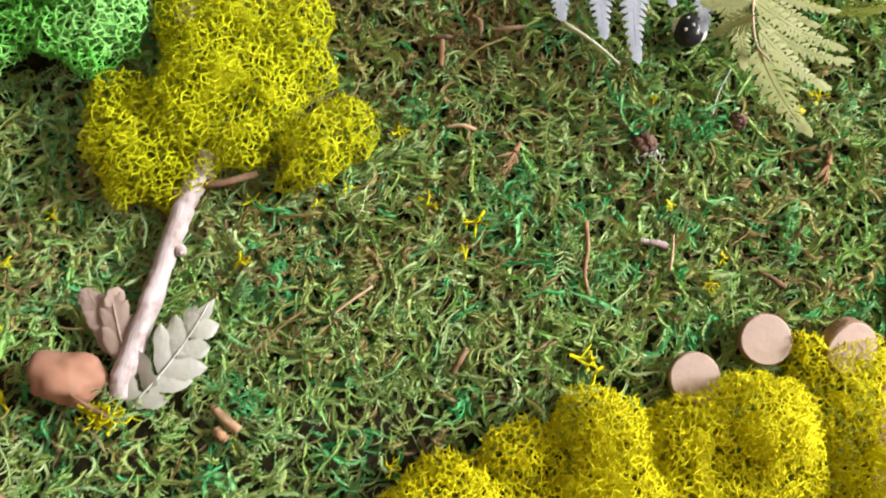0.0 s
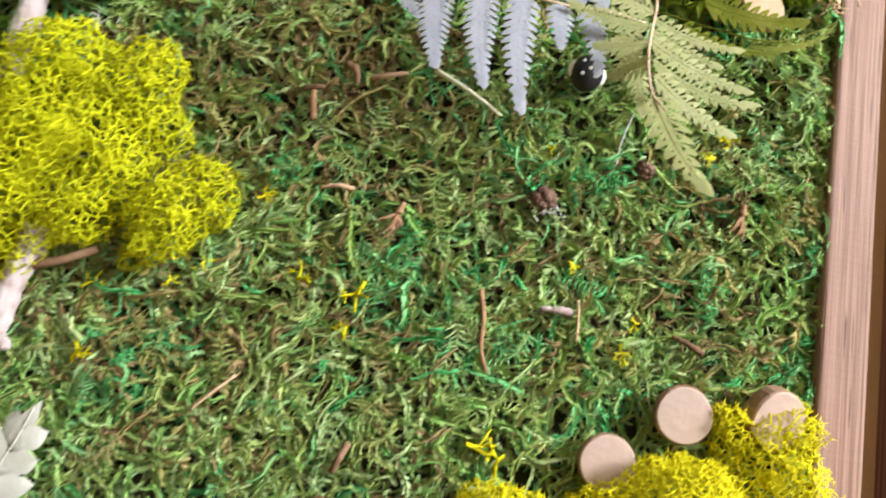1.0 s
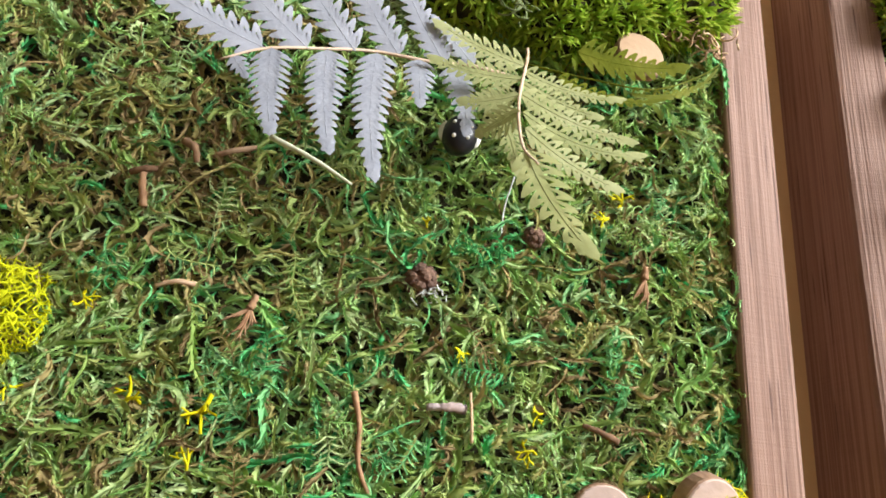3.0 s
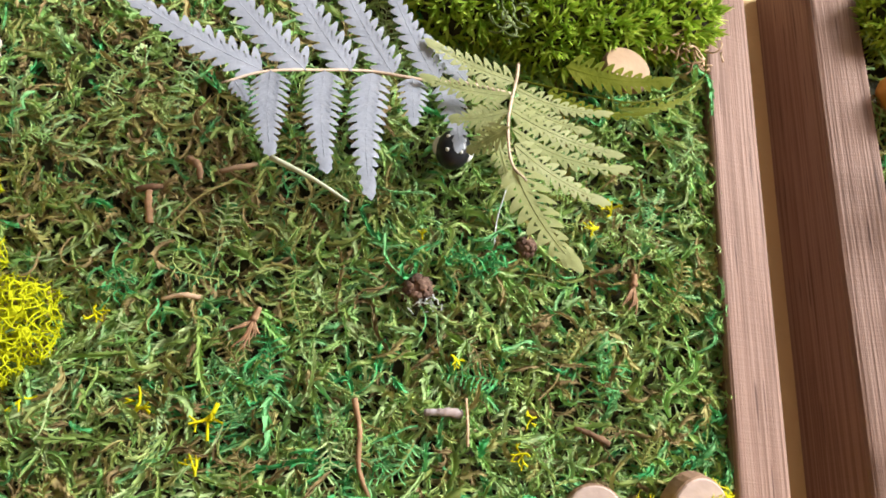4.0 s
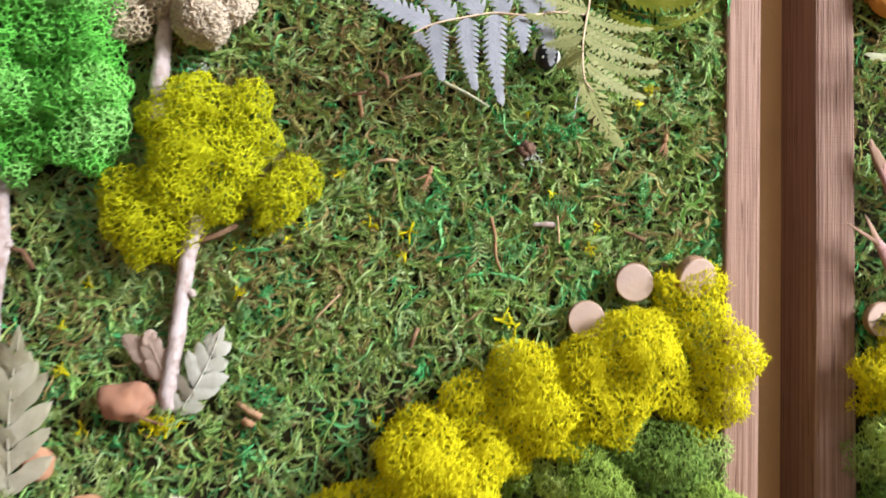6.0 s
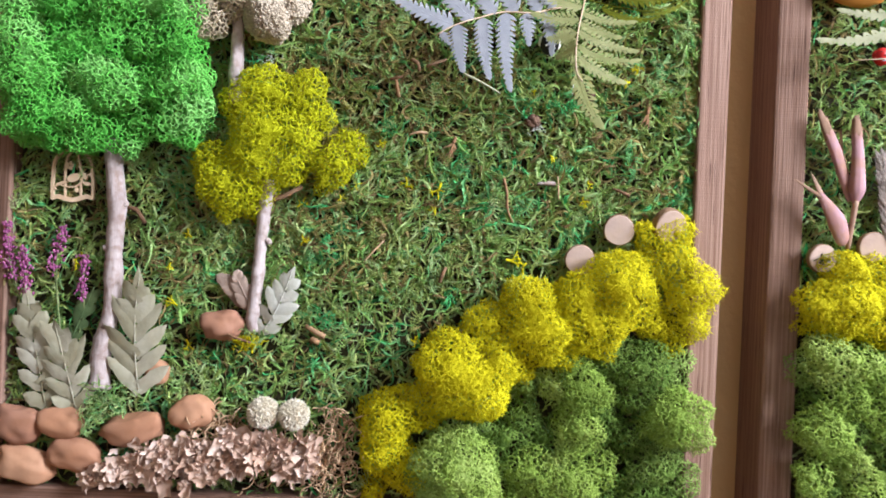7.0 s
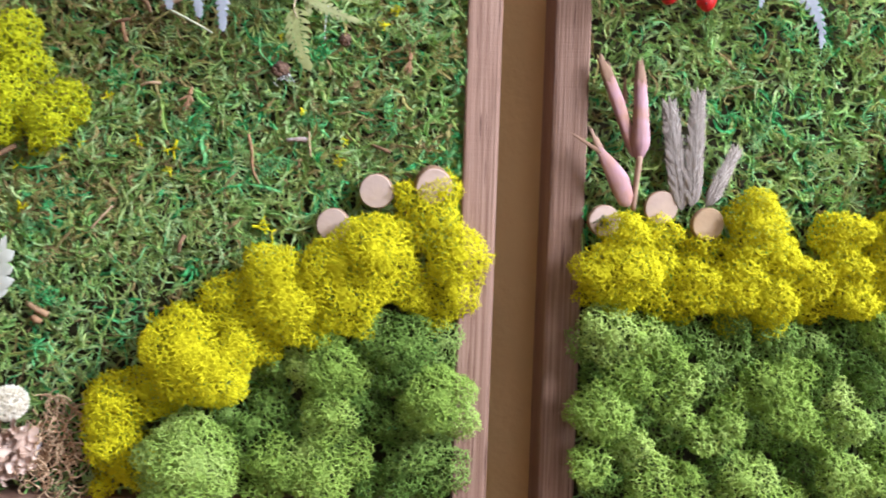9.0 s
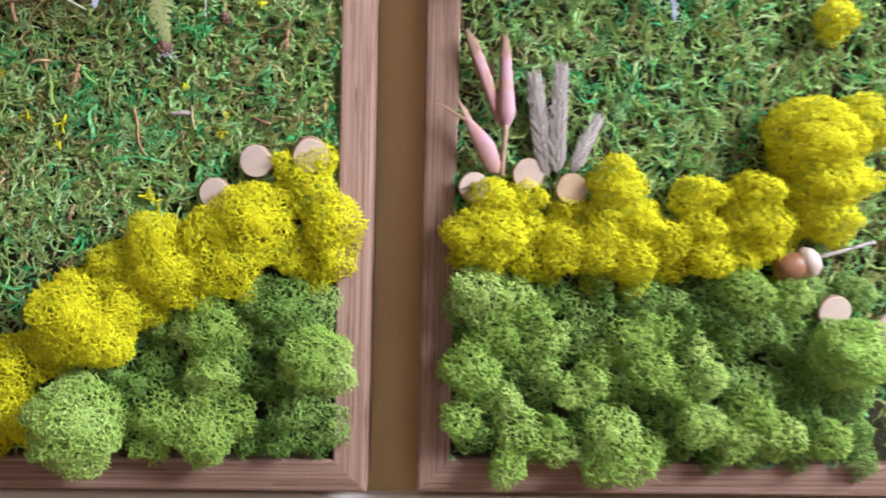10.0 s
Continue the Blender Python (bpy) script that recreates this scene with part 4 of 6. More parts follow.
moss_mass("crown_tuft", [(x, z, r * 1.07, 0.0, "", None) for x, z, r in crown], lichen_lime, tree, "", 0.0027, 0.00027, 0.0019, 4.5, 0.0022, 120.0, -0.008, 17, 0.012)

tree = moss_tree("little tree with a cream moss crown behind the yellow one")
trunk(tree, [(-0.3800, -0.012, 1.742), (-0.3809, -0.011, 1.716), (-0.3822, -0.010, 1.690), (-0.382, -0.008, 1.672)], (0.0044, 0.0045, 0.0046, 0.0046), 13)
crown = ((-0.4015, 1.7287, 0.0156), (-0.3570, 1.7340, 0.0175), (-0.3389, 1.7438, 0.0124), (-0.3792, 1.7462, 0.0165), (-0.4153, 1.7368, 0.0110), (-0.3646, 1.7653, 0.0190), (-0.4017, 1.7618, 0.0165))
moss_mass("crown_tuft", [(x, z, r, 0.0, "", None) for x, z, r in crown if x <= -0.37], lichen_cream, tree, "", 0.0025, 0.00042, 0.0012, 7.0, 0.0012, 90.0, -0.010, 19)
moss_mass("crown_tuft", [(x, z, r, 0.0, "", None) for x, z, r in crown if x > -0.37], lichen_pale, tree, "", 0.0014, 0.00054, 0.0007, 4.0, 0.0014, 130.0, -0.010, 23, 0.0028)


# ---- leaves and fronds ----
def leaf_mesh(name, base, tip, half, pairs, slant=0.45, gap=0.04, cup=0.25, bow=0.0, taper=(0.75, 1.0, 0.15), join=0.14, shingle=0.07):
    """A flat fern leaf from base to tip, cut into rounded lobes on both sides of a raised midrib."""
    base, tip = np.array(base, float), np.array(tip, float)
    axis = tip - base
    length = np.linalg.norm(axis)
    a = axis / length
    side = np.cross(a, np.array([0.0, -1.0, 0.0]))
    side /= np.linalg.norm(side)
    up = np.cross(side, a)
    up = up if up[1] < 0 else -up
    bend = side * bow * length
    verts, faces = [], []
    du = 1.0 / (pairs + 0.6)

    def mid(u):
        return base + axis * u + bend * (u * (1 - u) * 4)

    for i in range(pairs):
        u0 = (i + 0.15) * du
        shape = np.interp((i + 0.5) / pairs, (0, 0.35, 1), taper)
        for sign in (-1, 1):
            wide = half * shape
            out = side * sign * math.cos(slant) + a * math.sin(slant)
            w = du * length * (1 - gap)
            k = len(verts)
            o = mid(u0)
            for along, across in ((0, 0.02), (-0.04, 0.35), (0.02, 0.68), (0.24, 0.93), (0.48, 1.0), (0.66, 0.86), (0.86, 0.5), (0.98, 0.02)):
                q = o + a * along * w + out * across * wide
                lift = cup * wide * (across * (1 - across) * 2 - 0.35 * across) + shingle * w * (along - 0.3)
                verts.append(q + up * lift)
            verts.append(o + a * 0.45 * w + out * 0.5 * wide + up * cup * wide * 0.42)
            for j in range(7):
                faces.append((k + j, k + j + 1, k + 8) if sign > 0 else (k + j + 1, k + j, k + 8))
    # the blade that joins the lobes
    k = len(verts)
    steps = np.linspace(0.01, 0.93, 2 * pairs)
    for u in steps:
        w = half * join * np.interp(u, (0, 0.35, 1), taper)
        for across, h in ((-1, 0.0), (0, 0.06), (1, 0.0)):
            verts.append(mid(u) + side * across * w + a * abs(across) * w * math.tan(slant) * 0.8 + up * (h + cup * join * 0.45 * abs(across)) * w)
    for j in range(len(steps) - 1):
        q = k + 3 * j
        for f in ((q, q + 1, q + 4), (q, q + 4, q + 3), (q + 1, q + 2, q + 5), (q + 1, q + 5, q + 4)):
            faces.append(f)
    # the end lobe
    k = len(verts)
    e = half * taper[2]
    for along, across in ((0.82, 1.0), (0.9, 1.0), (0.97, 0.55), (1.0, 0.0), (0.97, -0.55), (0.9, -1.0), (0.82, -1.0)):
        verts.append(mid(along) + side * across * e)
    verts.append(mid(0.9) + up * 0.2 * e)
    for j in range(7):
        faces.append((k + j, k + (j + 1) % 7, k + 7))
    # the midrib
    pts = np.array([mid(u) + up * 0.0001 for u in np.linspace(0, 0.97, 12)])
    rad = np.linspace(half * 0.03, half * 0.012, 12)
    v, q = prisms(pts[:-1], pts[1:], rad[:-1], rad[1:])
    return arrays_mesh(name, np.concatenate([np.array(verts), v]), [np.array(faces), q + len(verts)])


def broad_leaf(label, mat, base, tip, half, pairs, slant=0.66, fill=0.90, taper=(0.8, 1.0, 0.25), cup=0.05, bow=0.0, seed=1, blunt=0.58):
    """A pressed fern leaf from base to tip: long rounded lobes that lie close side by side and point forwards, on a raised midrib."""
    rng = np.random.default_rng(seed)
    base, tip = np.array(base, float), np.array(tip, float)
    axis = tip - base
    length = np.linalg.norm(axis)
    a = axis / length
    side = unit(np.cross(a, np.array([0.0, -1.0, 0.0])))
    up = np.cross(side, a)
    up = up if up[1] < 0 else -up

    def mid(u):
        return base + axis * u + side * bow * length * (u * (1 - u) * 4)

    du = 1.0 / (pairs + 0.9)
    s = np.linspace(0, 1, 8)
    across = np.array([-1.0, -0.5, 0.0, 0.5, 1.0])
    root = new("fern_leaf")
    for i in range(pairs + 1):
        for sign in ((-1, 1) if i < pairs else (0,)):
            u0 = (i + (0.10 if sign > 0 else 0.0)) * du
            shape = np.interp(i / pairs, (0, 0.4, 1), taper) * rng.uniform(0.86, 1.12)
            lean = slant + 0.40 * (i / pairs) ** 1.5 + rng.normal(0, 0.09)
            wide = 0.5 * du * length * math.cos(min(lean, 1.0)) * fill * (1.08 + 0.85 * (i / pairs) ** 1.6)
            if sign == 0:
                out, turn, reach, wide = a, side, du * length * 1.1, half * taper[2] * 0.6
            else:
                out = side * sign * math.cos(lean) + a * math.sin(lean)
                turn = np.cross(up, out) * sign
                reach = half * shape / math.cos(lean)
            verts = []
            droop, twist, wavy = rng.normal(0, 0.05), rng.normal(0.12, 0.16), rng.uniform(0, 6.28)
            for t in s:
                w = wide * min(1.0, 0.98 + 0.10 * t) * max(0.0, 1 - max(0.0, (t - 0.45) / 0.55) ** 2.4) ** blunt * (1 + 0.12 * math.sin(t * 13 + wavy))
                if sign == 0:
                    w = wide * 1.4 * (1 - t ** 1.6)
                curve = a * reach * 0.10 * t * t * (sign != 0)
                for e in across:
                    lift = cup * wide * (1 - e * e) * 1.6 + twist * wide * e + reach * (0.03 * math.sin(t * 2.6) + droop * t * t)
                    verts.append(mid(u0) + out * reach * (1.07 * t - 0.07) + curve + turn * e * w + up * lift)
            faces = [(m * 5 + e, m * 5 + e + 1, m * 5 + e + 6, m * 5 + e + 5) for m in range(7) for e in range(4)]
            part("leaflet", arrays_mesh("leaflet", verts, [np.array(faces)], True), mat, root)
    pts = np.array([mid(u) + up * 0.0007 for u in np.linspace(0, 0.97, 12)])
    part("midrib", tube_mesh("midrib", pts, np.linspace(0.0006, 0.00025, 12), 5), mat, root)
    return tagged(root, label, "leaf", "pressed fern leaves")


def frond(label, mat, rachis, pinnae, thick=0.0009, stalk=None, wide=1.0, slant=0.55, join=0.34):
    """A fern frond: its stalk and each of its pinnae. pinnae: (base, tip, half width, pairs, bow)."""
    root = new("fern_frond")
    p = spline(rachis, 24)
    part("stalk", tube_mesh("stalk", p, np.linspace(thick, thick * 0.45, 24), 6, 0.05, 2), stalk or rachis_tan, root, "" if stalk else "thin tan stalk")
    for base, tip, half, pairs, bow in pinnae:
        part("pinna", leaf_mesh("pinna", base, tip, half * wide, pairs, slant, 0.06, 0.12, bow, (1.0, 0.97, 0.26), join, 0.0), mat, root)
    return tagged(root, label, "fern", "fern fronds")


# white frond that stands well off the moss
frond("bleached bluish-white fern frond arching over the moss", fern_white,
      [(-0.128, -0.016, 1.752), (-0.147, -0.026, 1.7477), (-0.1657, -0.036, 1.740), (-0.1858, -0.038, 1.7393), (-0.2027, -0.045, 1.7325), (-0.2204, -0.053, 1.7240), (-0.2335, -0.056, 1.7155)],
      [((-0.2190, -0.053, 1.7245), (-0.2136, -0.060, 1.6890), 0.0066, 12, 0.03), ((-0.2018, -0.045, 1.7325), (-0.1955, -0.062, 1.6845), 0.0068, 13, 0.03),
       ((-0.1850, -0.038, 1.7390), (-0.1812, -0.064, 1.6765), 0.0070, 14, 0.03), ((-0.1700, -0.037, 1.7395), (-0.1690, -0.050, 1.7120), 0.0058, 7, 0.0),
       ((-0.1570, -0.031, 1.7430), (-0.1520, -0.042, 1.7080), 0.0058, 9, -0.05), ((-0.2300, -0.055, 1.7180), (-0.2235, -0.060, 1.7075), 0.0034, 4, 0.0),
       ((-0.2215, -0.053, 1.7240), (-0.2700, -0.062, 1.7420), 0.0066, 12, -0.03), ((-0.2080, -0.048, 1.7295), (-0.2480, -0.056, 1.7650), 0.0068, 12, -0.03),
       ((-0.1925, -0.041, 1.7360), (-0.2240, -0.052, 1.7750), 0.0068, 12, -0.03), ((-0.1770, -0.037, 1.7395), (-0.2050, -0.048, 1.7800), 0.0066, 12, -0.03),
       ((-0.1600, -0.033, 1.7420), (-0.1835, -0.042, 1.7800), 0.0060, 11, -0.03), ((-0.1480, -0.027, 1.7475), (-0.1670, -0.034, 1.7620), 0.0050, 6, 0.0)], wide=1.22, join=0.40)
part("stray_stem", tube_mesh("stray_stem", spline([(-0.2136, -0.060, 1.6890), (-0.200, -0.062, 1.6825), (-0.1880, -0.061, 1.6765)], 12), np.linspace(0.0010, 0.0004, 12), 6, 0.05, 4), fern_cream, None)
tagged(bpy.data.objects["stray_stem"], "thin cream fern stem hanging off the white frond", "stem")
# pale green frond that crosses it
frond("pale yellow-green pressed fern frond hanging tip down", fern_pale,
      [(-0.1241, -0.012, 1.7696), (-0.1286, -0.030, 1.7511), (-0.1363, -0.052, 1.7189), (-0.1390, -0.070, 1.6930), (-0.1360, -0.078, 1.6830)],
      [((-0.1385, -0.072, 1.6905), (-0.1245, -0.096, 1.6490), 0.0092, 8, 0.05), ((-0.1365, -0.057, 1.7121), (-0.0897, -0.050, 1.7068), 0.0056, 11, 0.10),
       ((-0.1369, -0.063, 1.7031), (-0.1014, -0.058, 1.6878), 0.0058, 10, 0.06), ((-0.1354, -0.048, 1.7250), (-0.0910, -0.046, 1.7133), 0.0056, 12, 0.06),
       ((-0.1337, -0.043, 1.7324), (-0.1022, -0.042, 1.7235), 0.0054, 10, 0.05), ((-0.1447, -0.038, 1.7320), (-0.1341, -0.048, 1.6925), 0.0076, 11, -0.04),
       ((-0.1372, -0.058, 1.7120), (-0.1502, -0.050, 1.7046), 0.0066, 6, 0.00), ((-0.1356, -0.050, 1.7229), (-0.1570, -0.046, 1.7193), 0.0064, 8, -0.05),
       ((-0.1330, -0.041, 1.7350), (-0.1682, -0.042, 1.7382), 0.0066, 9, -0.05), ((-0.1301, -0.034, 1.7457), (-0.1670, -0.038, 1.7570), 0.0066, 9, -0.04),
       ((-0.1313, -0.036, 1.7420), (-0.0904, -0.034, 1.7382), 0.0048, 11, 0.08)], 0.0008, wide=1.08, slant=0.66, join=0.22)
frond("olive green fern frond curling towards the frame", fern_olive,
      [(-0.127, -0.018, 1.758), (-0.100, -0.026, 1.7500), (-0.075, -0.028, 1.7490), (-0.0500, -0.027, 1.7640), (-0.0460, -0.026, 1.7760)],
      [((-0.1080, -0.027, 1.7610), (-0.0640, -0.034, 1.7575), 0.0092, 10, 0.08), ((-0.1150, -0.024, 1.7500), (-0.0720, -0.030, 1.7440), 0.0040, 11, 0.12),
       ((-0.0860, -0.026, 1.7460), (-0.0480, -0.026, 1.7650), 0.0030, 10, 0.14)], 0.0005, fern_olive)
# fronds of the second picture
frond("cream and white fern frond near the frame's inner edge", fern_cream,
      [(0.118, -0.020, 1.792), (0.110, -0.030, 1.765), (0.1045, -0.034, 1.745), (0.100, -0.034, 1.732)],
      [((0.1040, -0.034, 1.7440), (0.0385, -0.030, 1.7330), 0.0066, 10, -0.08), ((0.1060, -0.034, 1.7520), (0.0540, -0.028, 1.7560), 0.0062, 9, -0.05),
       ((0.1080, -0.030, 1.7600), (0.1620, -0.026, 1.7520), 0.0064, 10, 0.05), ((0.1050, -0.034, 1.7420), (0.1240, -0.034, 1.7270), 0.0070, 6, 0.0)])
frond("white fern frond drooping over the second moss bed", fern_white,
      [(0.205, -0.018, 1.775), (0.190, -0.026, 1.750), (0.172, -0.028, 1.735), (0.140, -0.028, 1.7300), (0.105, -0.026, 1.7235), (0.0700, -0.022, 1.7205)],
      [((0.1720, -0.028, 1.7350), (0.1960, -0.024, 1.6915), 0.0066, 9, -0.14), ((0.1550, -0.028, 1.7310), (0.1520, -0.030, 1.7150), 0.0040, 5, 0.0),
       ((0.1800, -0.028, 1.7400), (0.1300, -0.028, 1.7480), 0.0060, 10, 0.05), ((0.1350, -0.028, 1.7290), (0.0900, -0.026, 1.7200), 0.0024, 9, 0.03)], 0.0009)

broad_leaf("sage green pressed fern leaf beside a twig trunk", leaf_sage, (-0.4434, -0.010, 1.4549), (-0.4426, -0.018, 1.5442), 0.0235, 6, seed=1, taper=(1.0, 0.90, 0.22), bow=-0.04)
broad_leaf("grey-green pressed fern leaf above the stones", leaf_sage, (-0.4880, -0.012, 1.4390), (-0.5045, -0.017, 1.5040), 0.0175, 5, seed=2, taper=(0.95, 1.0, 0.35))
broad_leaf("grey-green pressed fern leaf leaning on the frame", leaf_sage, (-0.5130, -0.009, 1.4420), (-0.5290, -0.012, 1.5270), 0.0170, 6, seed=3, taper=(1.0, 0.95, 0.35))
broad_leaf("small dark green leaf behind the sage leaves", leaf_green, (-0.4970, -0.005, 1.4900), (-0.4800, -0.008, 1.5310), 0.0075, 4, seed=4, slant=0.9)
broad_leaf("pale sage fern leaf beside the yellow tree", leaf_pale, (-0.3535, -0.008, 1.5020), (-0.3318, -0.016, 1.5510), 0.0135, 5, seed=5, slant=0.62, taper=(0.85, 1.0, 0.30), bow=0.04)
broad_leaf("dusty mauve pressed leaf beside the yellow tree", leaf_mauve, (-0.3640, -0.006, 1.5190), (-0.3868, -0.010, 1.5440), 0.0078, 6, seed=6, slant=0.85, fill=1.9, blunt=0.8, taper=(0.95, 0.95, 0.18))
broad_leaf("dusty mauve pressed leaf beside the yellow tree", leaf_mauve, (-0.3632, -0.009, 1.5200), (-0.3762, -0.012, 1.5460), 0.0076, 6, seed=7, slant=0.85, fill=1.9, blunt=0.8, taper=(0.95, 0.95, 0.18))


# ---- stones ----
def pebble(x, z, w, h, tilt, seed, label, mat=stone_orange, depth=0.010, y=-0.010):
    bm = bmesh.new()
    bmesh.ops.create_icosphere(bm, subdivisions=4, radius=1.0)
    off = Vector((seed * 3.7, seed * 1.3, seed))
    for v in bm.verts:
        d = v.co.copy()
        s = 1 + 0.26 * noise.noise(d * 1.1 + off) + 0.075 * noise.noise(d * 2.4 + off) + 0.008 * noise.noise(d * 9 + off)
        # a pebble is broken into blunt flats
        s /= max(abs(d.x), abs(d.y), abs(d.z)) ** 0.22
        v.co = Vector((d.x * w, d.y * depth, d.z * h)) * s * 1.03
    for f in bm.faces:
        f.smooth = True
    ob = part("pebble", bm, mat, None)
    ob.matrix_world = Matrix.Translation((x, y, z)) @ Matrix.Rotation(radians(tilt), 4, "Y")
    return tagged(ob, label, "stone", "" if mat is stone_amber else "orange pebbles")


pebble(-0.5316, 1.4255, 0.0165, 0.0145, 15, 1, "rounded dusky pink pebble at the panel's foot")
pebble(-0.4985, 1.4283, 0.0180, 0.0125, 5, 2, "blunt terracotta pebble in a row of stones")
pebble(-0.4465, 1.4252, 0.0245, 0.0115, -12, 3, "long terracotta pebble in a row of stones")
pebble(-0.4034, 1.4396, 0.0150, 0.0125, -25, 4, "tan orange pebble beside dried lichen")
pebble(-0.5255, 1.3960, 0.0225, 0.0125, 12, 5, "pale apricot flat pebble on the lower rail")
pebble(-0.4890, 1.4050, 0.0195, 0.0115, 14, 6, "reddish brown pebble in a row of stones")
pebble(-0.3835, 1.5058, 0.0145, 0.0108, -5, 7, "terracotta pebble at the yellow tree's foot")
pebble(-0.4330, 1.4680, 0.0090, 0.0085, 30, 8, "small tan pebble under a sage leaf", stone_orange, 0.006, -0.004)
pebble(0.0790, 1.7815, 0.0270, 0.0145, 4, 9, "amber orange stone at the second picture's edge", stone_amber, 0.012, -0.008)


# ---- wooden slices ----
def wood_slice(x, z, r, tilt_x, tilt_z, label, face=coin_wood, y=-0.008, thick=0.005, seed=1, turn=0):
    root = new("wood_slice")
    shape = [1 + 0.05 * noise.noise((math.cos(k / 28 * 6.283) * 1.2, math.sin(k / 28 * 6.283) * 1.2, seed * 5.1)) for k in range(28)]

    def ring(bm, rr, yy):
        return [bm.verts.new((math.cos(k / 28 * 6.283185) * rr * shape[k], yy, math.sin(k / 28 * 6.283185) * rr * shape[k])) for k in range(28)]

    def bridge(bm, a, b):
        for k in range(28):
            bm.faces.new((a[k], a[(k + 1) % 28], b[(k + 1) % 28], b[k]))

    bm = bmesh.new()
    rings = [ring(bm, r * 0.985, thick / 2), ring(bm, r * 0.985, -thick / 2 + 0.0005), ring(bm, r * 0.95, -thick / 2)]
    inner = ring(bm, r * 0.5, -thick / 2 - 0.0001)
    bridge(bm, rings[0], rings[1]), bridge(bm, rings[1], rings[2]), bridge(bm, rings[2], inner)
    bm.faces.new(inner), bm.faces.new(rings[0][::-1])
    bmesh.ops.recalc_face_normals(bm, faces=bm.faces)
    part("disc", bm, face, root)
    bm = bmesh.new()
    a, b, c, d = ring(bm, r * 0.99, thick / 2 - 0.0002), ring(bm, r * 1.03, thick / 2 - 0.0006), ring(bm, r * 1.03, -thick / 2 + 0.0012), ring(bm, r * 0.988, -thick / 2 + 0.0007)
    bridge(bm, a, b), bridge(bm, b, c), bridge(bm, c, d)
    bmesh.ops.recalc_face_normals(bm, faces=bm.faces)
    part("bark", bm, bark_brown, root, "thin brown bark rim")
    root.matrix_world = Matrix.Translation((x, y, z)) @ Euler((radians(tilt_x), radians(turn), radians(tilt_z))).to_matrix().to_4x4()
    return tagged(root, label, "wood slice", "wooden slices")


PALE = "small round pale wood slice set in yellow moss"
wood_slice(-0.0918, 1.5895, 0.0112, 8, -6, PALE, y=-0.011, seed=1)
wood_slice(-0.1197, 1.5660, 0.0110, 6, -4, PALE, y=-0.010, seed=2)
wood_slice(-0.0544, 1.5950, 0.0122, 20, 12, PALE, y=-0.010, seed=3, thick=0.008)
wood_slice(-0.0785, 1.7700, 0.0110, -10, 10, "round tan wood slice under green cushion moss", coin_dark, y=-0.018, seed=4)
wood_slice(0.0607, 1.5752, 0.0106, 6, 6, PALE, y=-0.010, seed=5)
wood_slice(0.0993, 1.5855, 0.0108, 4, -4, PALE, y=-0.009, seed=6)
wood_slice(0.1286, 1.5752, 0.0108, 4, 4, "small round tan-brown wood slice on the moss", coin_dark, y=-0.016, seed=7)
wood_slice(0.3211, 1.4920, 0.0118, 12, 0, "pale wood slice peeping over green moss", y=-0.012, seed=8)
wood_slice(0.3620, 1.4790, 0.0120, 10, 0, "pale wood slice peeping over green moss", y=-0.012, seed=9)


def acorn(nut_at, cap_at, label):
    """An acorn that lies on its side: a smooth nut and its cup."""
    root = new("acorn")
    axis = (Vector(nut_at) - Vector(cap_at)).normalized()
    turn = axis.to_track_quat("Z", "Y").to_matrix().to_4x4()
    bm = bmesh.new()
    bmesh.ops.create_uvsphere(bm, u_segments=24, v_segments=16, radius=1.0, matrix=Matrix.Translation(nut_at) @ turn @ Matrix.Diagonal((0.0102, 0.0102, 0.0135, 1)))
    for f in bm.faces:
        f.smooth = True
    part("nut", bm, nut_brown, root, "glossy reddish brown nut")
    bm = bmesh.new()
    bmesh.ops.create_uvsphere(bm, u_segments=24, v_segments=16, radius=1.0, matrix=turn @ Matrix.Diagonal((0.0112, 0.0112, 0.0090, 1)))
    for v in bm.verts:
        v.co += v.co.normalized() * 0.0006 * noise.noise(v.co * 700) + Vector(cap_at)
    for f in bm.faces:
        f.smooth = True
    part("cup", bm, coin_wood, root, "pale pinkish cup")
    return tagged(root, label, "acorn")


acorn((0.2875, -0.016, 1.5238), (0.2985, -0.016, 1.5272), "brown acorn with a pale cup under the yellow moss")


# ---- pods, ears, heather ----
def sheath_mesh(name, line, halves, seed, flat=0.42, ragged=0.0):
    """A papery ribbed sheath along a line: a flattened tube of changing width that ends in a ragged edge."""
    rng = np.random.default_rng(seed)
    n, sides = 30, 18
    p = spline(line, n)
    h = np.interp(np.linspace(0, 1, n), np.linspace(0, 1, len(halves)), halves)
    t = unit(np.gradient(p, axis=0))
    side = unit(np.cross(t, np.array([0.0, -1.0, 0.0])))
    front = np.cross(side, t)
    ang = np.arange(sides) * 2 * math.pi / sides
    rib = 1 + 0.07 * np.cos(ang * 9 + seed) + 0.04 * rng.standard_normal(sides)
    v = p[:, None] + side[:, None] * (np.cos(ang) * rib)[None, :, None] * h[:, None, None] + front[:, None] * (np.sin(ang) * rib)[None, :, None] * h[:, None, None] * flat
    v[-1] += t[-1] * (ragged * rng.uniform(-0.3, 1.0, sides))[:, None]
    k, m = np.meshgrid(np.arange(n - 1), np.arange(sides), indexing="ij")
    k, m = k.ravel(), m.ravel()
    quads = np.stack([k * sides + m, k * sides + (m + 1) % sides, (k + 1) * sides + (m + 1) % sides, (k + 1) * sides + m], 1)
    return arrays_mesh(name, v.reshape(-1, 3), [quads], True)


